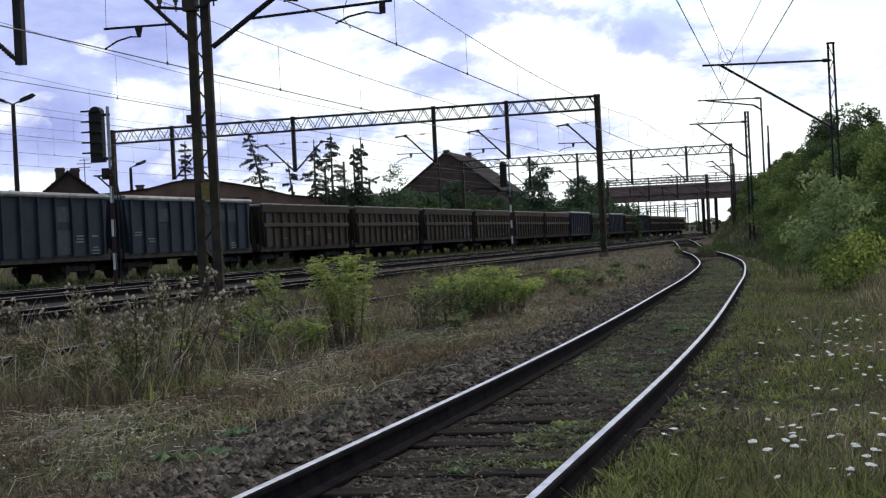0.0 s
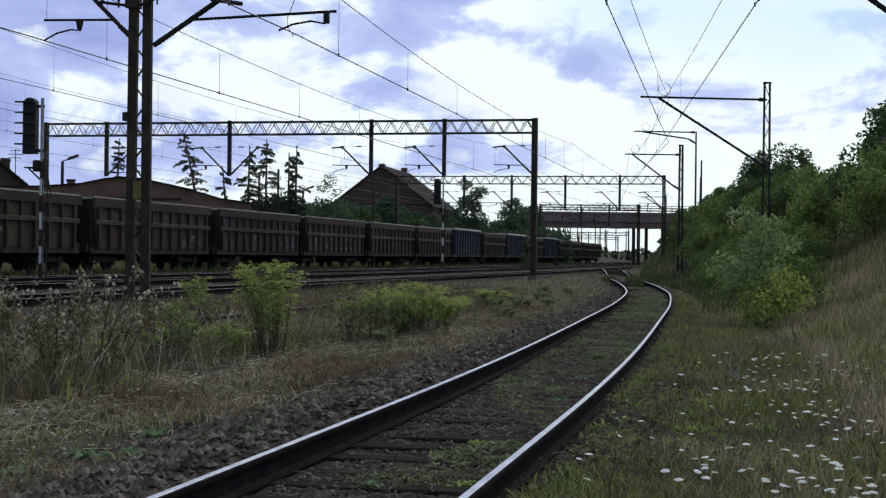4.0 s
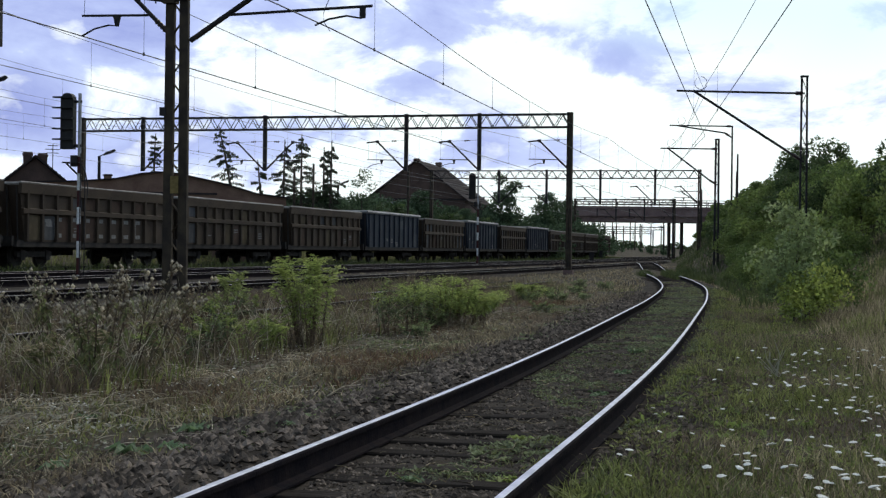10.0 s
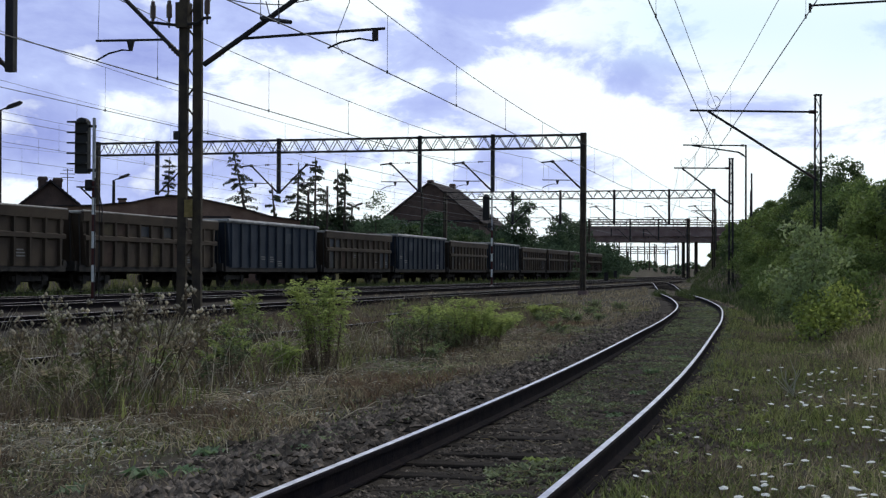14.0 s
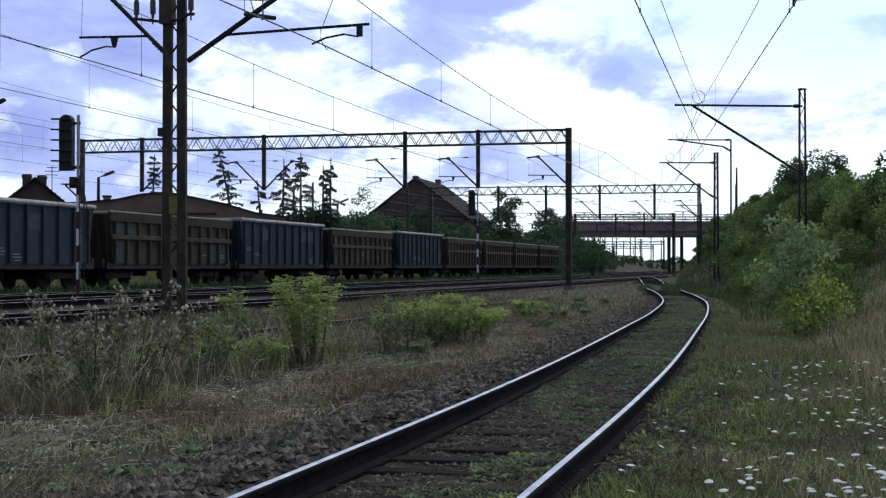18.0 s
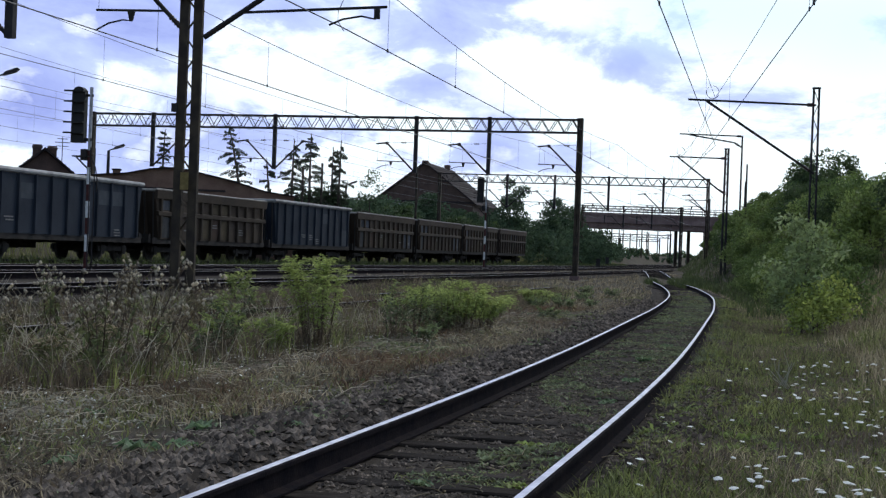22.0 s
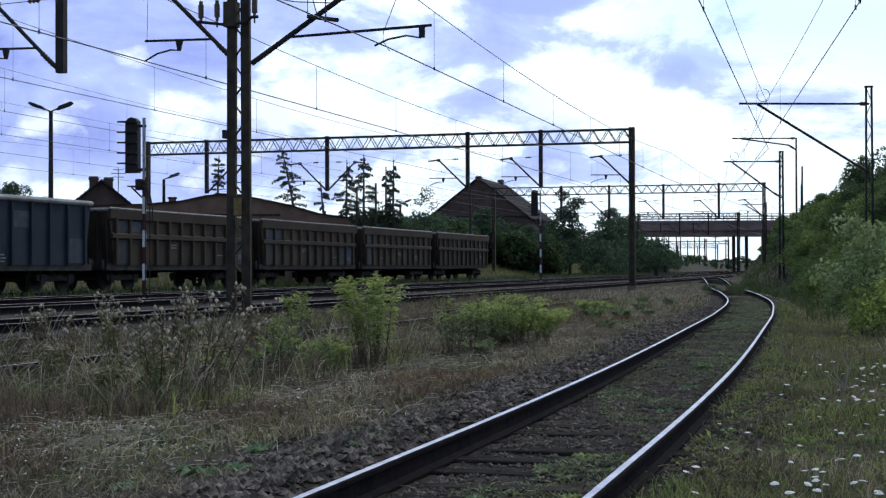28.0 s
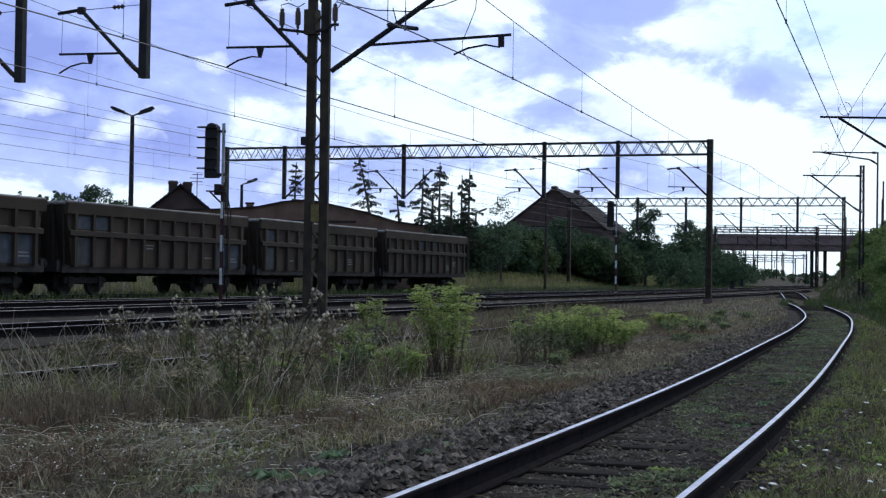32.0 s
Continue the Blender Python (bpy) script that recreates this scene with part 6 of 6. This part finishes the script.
def seedy_weed(seed, height, stems, name="thistle_plant", label="dry brown thistle gone to pale fluffy seed", tilt=0.0, green=False, spread=0.12):
    """Branching stalks, leafy below, with clusters of pale heads along the upper boughs."""
    g = random.Random(seed)
    root = thing(name, pose(0, 0, 0), label, "weed", "weeds beside the siding")
    stalk, leaves, heads = Shape(), Shape(), []
    for i in range(stems):
        a = g.uniform(0, math.tau)
        h = height * g.uniform(0.6, 1.05)
        foot = Vector((g.gauss(0, spread), g.gauss(0, spread), -0.03))
        tip = foot + Vector((math.cos(a) * h * 0.2 + tilt * h, math.sin(a) * h * 0.2, h))
        stalk.tube([foot, foot.lerp(tip, 0.5) + Vector((g.gauss(0, 0.02), 0, 0)), tip], 0.009, 4, 0.004)
        for k in range(7):
            t = g.uniform(0.62, 1.0)
            p = foot.lerp(tip, t)
            b, l = g.uniform(0, math.tau), g.uniform(0.1, 0.26) * (1.3 - 0.6 * t)
            e = p + Vector((math.cos(b) * l, math.sin(b) * l, l * g.uniform(0.5, 1.1)))
            stalk.tube([p, p.lerp(e, 0.5) + Vector((0, 0, -0.01)), e], 0.0045, 4, 0.002)
            heads += [e + Vector((g.gauss(0, 0.03), g.gauss(0, 0.03), g.gauss(0, 0.02))) for _ in range(g.randint(1, 3))]
            for n in range(2):
                c = g.uniform(0, math.tau)
                leaf_blade(leaves, p.lerp(e, g.random()), (math.cos(c), math.sin(c), g.uniform(-0.4, 0.5)), g.uniform(0.04, 0.09), 0.022, 1.0)
        for k in range(34):
            t = g.uniform(0.04, 0.85) ** 1.1
            b = g.uniform(0, math.tau)
            leaf_blade(leaves, foot.lerp(tip, t), (math.cos(b), math.sin(b), g.uniform(-0.4, 0.6)), g.uniform(0.07, 0.17), 0.036, 1.0)
    tagged(part("stem", stalk, M_STALK, root, "brown dry stalk"), kind="stuff")
    tagged(part("foliage", leaves, M_WILT if green else M_DEAD, root), kind="stuff")
    buds = Shape()
    for e in heads:
        r = g.uniform(0.013, 0.029)
        ring = [(e.x + r * math.cos(k * math.tau / 6) * g.uniform(0.75, 1.2), e.y + r * math.sin(k * math.tau / 6) * g.uniform(0.75, 1.2), e.z + g.uniform(-0.3, 0.3) * r) for k in range(6)]
        buds.add(ring + [(e.x, e.y, e.z + r * 1.2), (e.x, e.y, e.z - r * 1.1)], [(k, (k + 1) % 6, 6) for k in range(6)] + [((k + 1) % 6, k, 7) for k in range(6)])
    tagged(part("seed_head", buds, M_SEED, root, "pale fluffy seed heads"), kind="stuff")
    return root


M_DEAD = leafy("dead_brown_leaf", (0.14, 0.11, 0.07), (0.24, 0.2, 0.12), scale=3, island=0.6)
M_STALK = leafy("dry_stalk", (0.09, 0.065, 0.05), (0.15, 0.11, 0.085))
M_WILT = leafy("wilted_leaf", (0.12, 0.145, 0.058), (0.21, 0.22, 0.1), scale=3)


def stand(ob, x, y, turn=0.0, sc=1.0):
    ob.matrix_basis = Matrix.Translation((x, y, surface_z(x, y))) @ pose(0, 0, 0, 0, 0, turn)
    ob.scale = (sc, sc, sc)
    return ob


def goldenrod(seed, height, stems, base, fan, label, foliage=M_GOLDENROD, plume=M_LEAF_LIGHT, dense=1.0, name="goldenrod_plant"):
    """Slim stems fanning from a tight foot: withered below, leafy above, arching feathery tops."""
    g = random.Random(seed)
    root = thing(name, pose(0, 0, 0), label, "weed", "weeds beside the siding")
    stalk, withered, leaves, tops = Shape(), Shape(), Shape(), Shape()
    for i in range(stems):
        a, r = g.uniform(0, math.tau), g.random() ** 0.6
        h = height * g.uniform(0.72, 1.04) * (1.06 - 0.2 * r)
        out = Vector((math.cos(a), math.sin(a), 0))
        pts = [out * (base * r) + out * (fan * r * t ** 1.7) + Vector((g.gauss(0, 0.012), g.gauss(0, 0.012), h * t - 0.03)) for t in (0, 0.25, 0.5, 0.75, 1.0)]
        stalk.tube(pts, 0.006, 4, 0.0025)

        def at(t):
            k = min(3, int(t * 4))
            return pts[k].lerp(pts[k + 1], t * 4 - k)
        for k in range(int(16 * dense)):
            b = g.uniform(0, math.tau)
            leaf_blade(withered, at(g.uniform(0.03, 0.45)), (math.cos(b), math.sin(b), g.uniform(-0.8, 0.5)), g.uniform(0.05, 0.11), 0.014, 1.0)
        for k in range(int(32 * dense)):
            t = g.uniform(0.3, 1.0) ** 0.75
            b = g.uniform(0, math.tau)
            leaf_blade(leaves, at(t), (math.cos(b), math.sin(b), g.uniform(0.1, 1.0)), g.uniform(0.1, 0.18) * (1.2 - 0.35 * t), 0.032, g.uniform(0.5, 1.4))
        for k in range(6):
            b = a + g.uniform(-1.6, 1.6)
            d = Vector((math.cos(b), math.sin(b), 0))
            p0, l = at(g.uniform(0.8, 1.0)), g.uniform(0.14, 0.3)
            for n in range(int(8 * dense)):
                t = n / 8
                p = p0 + d * (l * t) + Vector((0, 0, l * (0.9 * t - 0.75 * t * t)))
                c = g.uniform(0, math.tau)
                leaf_blade(tops, p, (math.cos(c), math.sin(c), g.uniform(0.2, 1.2)), g.uniform(0.05, 0.095), 0.03, 0.8)
    tagged(part("stem", stalk, M_STALK, root), kind="stuff")
    tagged(part("withered_foliage", withered, M_STRAW, root, "brown withered lower leaves"), kind="stuff")
    tagged(part("foliage", leaves, foliage, root), kind="stuff")
    tagged(part("flower_top", tops, plume, root, "yellowish plume-like tops"), kind="stuff")
    return root


# the goldenrod clumps by the path
stand(goldenrod(301, 1.38, 26, 0.24, 0.3, "tall green goldenrod clump with yellowing tops"), -1.9, 21.0)
for i, (x, y, h, n, fan, bright) in enumerate(((-0.95, 24.5, 0.9, 10, 0.16, 2), (-0.6, 25.3, 0.8, 11, 0.2, 2), (-0.25, 26.3, 0.7, 12, 0.3, 2), (0.15, 27.2, 0.9, 20, 0.34, 1),
                                               (0.45, 28.0, 0.8, 16, 0.3, 1), (0.0, 26.0, 1.2, 4, 0.1, 0), (-0.75, 25.0, 1.0, 3, 0.12, 2), (0.75, 33.0, 0.5, 12, 0.25, 1), (-0.8, 35.2, 0.55, 12, 0.3, 1), (2.2, 42.0, 0.55, 10, 0.25, 1), (-4.4, 31.0, 0.8, 9, 0.2, 0),
                                               (-2.86, 18.6, 0.62, 7, 0.2, 2), (-2.95, 19.2, 0.8, 6, 0.18, 2), (-3.3, 17.6, 0.5, 6, 0.16, 2), (-2.5, 20.0, 0.45, 8, 0.2, 0), (-3.7, 26.5, 0.7, 8, 0.2, 2))):
    stand(goldenrod(310 + i, h, n, 0.2 + 0.1 * (bright == 1), fan, ("bushy green weed clump with a withered foot", "bright yellow-green bushy weed clump", "feathery grey-green weed in dry grass")[bright],
                    (M_GOLDENROD, M_GOLDENROD, M_HERB)[bright], (M_LEAF_LIGHT, M_LEAF_LIGHT, M_GOLDENROD)[bright], (0.8, 1.3, 0.7)[bright], "weed_clump"), x, y)
for i, (x, y, h, n) in enumerate(((-4.35, 15.2, 0.5, 5), (-3.9, 15.7, 0.7, 6), (-5.4, 17.2, 0.65, 5), (-6.3, 18.0, 0.6, 5), (-3.7, 18.4, 0.65, 5))):
    stand(goldenrod(350 + i, h, n, 0.16, 0.2, "leggy olive weed going to seed", M_WILT, M_DRY, 0.7, "weed_clump"), x, y)
g = random.Random(88)
for i in range(16):
    y = 24 + 34 * (i / 16) + g.uniform(-1, 1)
    stand(goldenrod(380 + i, g.uniform(0.22, 0.42), g.randint(5, 9), 0.14, 0.18, "small pale grey-green weed on the shoulder", M_HERB, M_SILVER, 0.6, "weed_clump"), siding_x(y) - g.uniform(1.7, 4.6), y)
# dry thistles in front of the mast
for i, (x, y, h, n) in enumerate(((-4.9, 21.6, 0.95, 3), (-6.2, 22.8, 0.85, 3), (-3.5, 21.0, 0.9, 3), (-7.2, 22.5, 0.75, 4), (-5.9, 19.6, 0.6, 3), (-5.2, 24.0, 0.9, 3))):
    stand(seedy_weed(330 + i, h * 1.12, n), x, y)
stand(seedy_weed(360, 1.2, 6, label="tall green-footed thistle topped with pale seed heads", green=True, spread=0.16), -3.5, 15.0)
stand(seedy_weed(361, 1.12, 4, label="leaning russet thistle with a dense seeding top", tilt=0.34, spread=0.07), -3.35, 16.3)
stand(seedy_weed(362, 1.1, 4, label="tall thistle with whitish heads beside the disused track", green=True), -4.8, 18.4)
stand(goldenrod(363, 0.4, 10, 0.22, 0.2, "low yellowing weed clump by the path", M_HERB, M_GOLDENROD, 0.8, "weed_clump"), -2.62, 21.8)
# low broad-leaved plants at the ballast edge
for i, (x, y, r) in enumerate(((-1.87, 11.2, 0.22), (-2.05, 9.8, 0.24), (-1.78, 9.85, 0.18), (-2.35, 9.2, 0.2), (-1.2, 11.2, 0.12), (-2.9, 12.0, 0.13), (0.25, 9.6, 0.1), (0.36, 9.1, 0.13), (0.57, 9.12, 0.14), (0.75, 10.3, 0.14), (0.55, 11.0, 0.13), (1.4, 12.6, 0.12), (1.5, 14.6, 0.14), (2.0, 17.0, 0.15), (-0.2, 9.0, 0.12), (2.6, 20.5, 0.16), (3.4, 24.0, 0.2))):
    g = random.Random(400 + i)
    root = thing("dock_plant", pose(0, 0, 0), "low broad-leaved green weed on the ballast", "weed", "low weeds")
    leaves = Shape()
    for k in range(22):
        b = g.uniform(0, math.tau)
        leaf_blade(leaves, (g.gauss(0, 0.02), g.gauss(0, 0.02), 0.0), (math.cos(b), math.sin(b), g.uniform(0.2, 1.3)), r * g.uniform(0.5, 1.2), r * 0.45, 1.0)
    part("rosette", leaves, M_GOLDENROD if 0 < x < 0.6 else M_DOCK, root)
    stand(root, x, y)


# wild carrot with white umbels on the verge
def umbel_plant(seed):
    g = random.Random(seed)
    root = thing("wild_carrot", pose(0, 0, 0), "wild carrot with flat white umbel flowers in grass", "flower", "wild carrots on the verge")
    h = g.uniform(0.28, 0.5)
    lean = (g.uniform(-0.06, 0.06), g.uniform(-0.06, 0.06))
    part("stem", Shape().tube([(0, 0, -0.02), (lean[0] * 0.4, lean[1] * 0.4, h * 0.6), (lean[0], lean[1], h)], 0.004, 4, 0.002), M_GRASS, root)
    top = Vector((lean[0], lean[1], h))
    if seed % 5 == 4:
        nest = Shape().add([(top.x + 0.022, top.y, h + 0.02), (top.x - 0.022, top.y, h + 0.02), (top.x, top.y + 0.022, h + 0.02), (top.x, top.y - 0.022, h + 0.02), (top.x, top.y, h + 0.05), (top.x, top.y, h - 0.01)],
                           [(0, 2, 4), (2, 1, 4), (1, 3, 4), (3, 0, 4), (2, 0, 5), (1, 2, 5), (3, 1, 5), (0, 3, 5)])
        part("seed_nest", nest, M_NEST, root, "brown closed-up seed head")
        return root
    s = Shape()
    r = g.uniform(0.034, 0.05)
    tilt = Matrix.Translation(top) @ pose(0, 0, 0, g.uniform(-14, 26), g.uniform(-22, 22), 0)
    n = 16
    ring = [tilt @ Vector((0, 0, 0.024))]
    for k in range(n):
        a = k * math.tau / n
        ring.append(tilt @ Vector((math.cos(a) * r * 0.55, math.sin(a) * r * 0.55, 0.02 + g.uniform(-0.003, 0.004))))
    for k in range(n):
        a, rr = k * math.tau / n, r * g.uniform(0.82, 1.1)
        ring.append(tilt @ Vector((math.cos(a) * rr, math.sin(a) * rr, 0.01 + g.uniform(-0.005, 0.004))))
    ring.append(tilt @ Vector((0, 0, -0.004)))
    s.add(ring, [(0, 1 + k, 1 + (k + 1) % n) for k in range(n)] + [(1 + k, 1 + n + k, 1 + n + (k + 1) % n, 1 + (k + 1) % n) for k in range(n)] +
          [(1 + n + k, 1 + 2 * n, 1 + n + (k + 1) % n) for k in range(n)])
    tagged(part("umbel", s, M_UMBEL, root, "flat white flower head"), kind="stuff")
    return root


carrots = [umbel_plant(500 + i) for i in range(10)]
g = random.Random(9)
beside_rail = [(1.1, 9.25), (1.14, 9.45), (1.1, 9.6), (1.0, 8.4), (1.06, 8.55), (1.65, 11.9), (1.75, 12.0), (1.7, 12.4), (-3.4, 22.5), (-3.1, 22.0), (-2.76, 18.0), (-2.3, 15.4), (-2.3, 16.3), (-2.2, 15.2)]
for i in range(295):
    y = 7.7 + 12 * g.random() ** 1.35
    o = g.triangular(1.4, 4.8, 2.5)
    x = siding_x(y) + o
    while x > 0.4 * y:
        o = g.uniform(1.2, 4.5)
        x = siding_x(y) + o
    if i < len(beside_rail):
        x, y = beside_rail[i]
    m = Matrix.Translation((x, y, surface_z(x, y) - 0.01)) @ pose(0, 0, 0, g.uniform(-6, 6), g.uniform(-6, 6), g.uniform(0, 360))
    ob = carrots[i] if i < 10 else copy_thing(carrots[i % 10], m)
    ob.matrix_basis = m
    sc = g.uniform(0.42, 0.76) * (1.0 if i > 13 or i < 5 else 0.7)
    ob.scale = (sc, sc, sc * (0.5 if i < 8 else 0.72))

twig = thing("dead_branch", pose(0, 0, 0), "bleached dead branch lying in the verge grass", "branch")
g = random.Random(77)
for k in range(8):
    a, l = g.uniform(0.8, 3.6), g.uniform(0.12, 0.3)
    m = Vector((math.cos(a) * l * 0.5, math.sin(a) * l * 0.5, g.uniform(0.1, 0.25)))
    part("stick", Shape().tube([(g.gauss(0, 0.05), 0, 0.02), m, m * 1.7 + Vector((g.gauss(0, 0.06), 0, 0.0))], 0.006, 5, 0.003), M_PALE_LEAF, twig)
stand(twig, 3.7, 16.8)

# silvery sapling and yellow-green shrub at the foot of the bank
sap = bush_model(701, 2.5, 1.7, 2600, 0.06, M_SILVER, "bush", "slender sapling with silvery grey-green leaves", 0.03)
stand(sap, 7.2, 31.0, 20)
low = bush_model(702, 1.05, 1.6, 2600, 0.045, M_SHRUB, "bush", "low yellow-green shrub by the siding", 0.02)
stand(low, 7.1, 29.6, 50)
low = bush_model(703, 1.3, 1.6, 1700, 0.05, M_LEAF, "bush", "low rounded green shrub by the siding", 0.02)
stand(low, 8.6, 33.0, 80)


def run_length(t):
    return SPEED * t - 0.16 * max(0.0, t - 28.0) ** 2


def motions():
    for number, w in enumerate(TRAIN):
        walk(w, [(float(t), train_pose(t, number)) for t in range(0, 33)])
    # wheels roll, row by row less than a quarter turn
    turns = [(i * 0.1, math.degrees(run_length(i * 0.1) / 0.46)) for i in range(321)]
    for w in TRAIN:
        for c in [o for o in w.children if o.name.startswith("wheelset")]:
            y = c.location.y
            walk(c, [(t, pose(0, y, 0.46, a)) for t, a in turns])


motions()
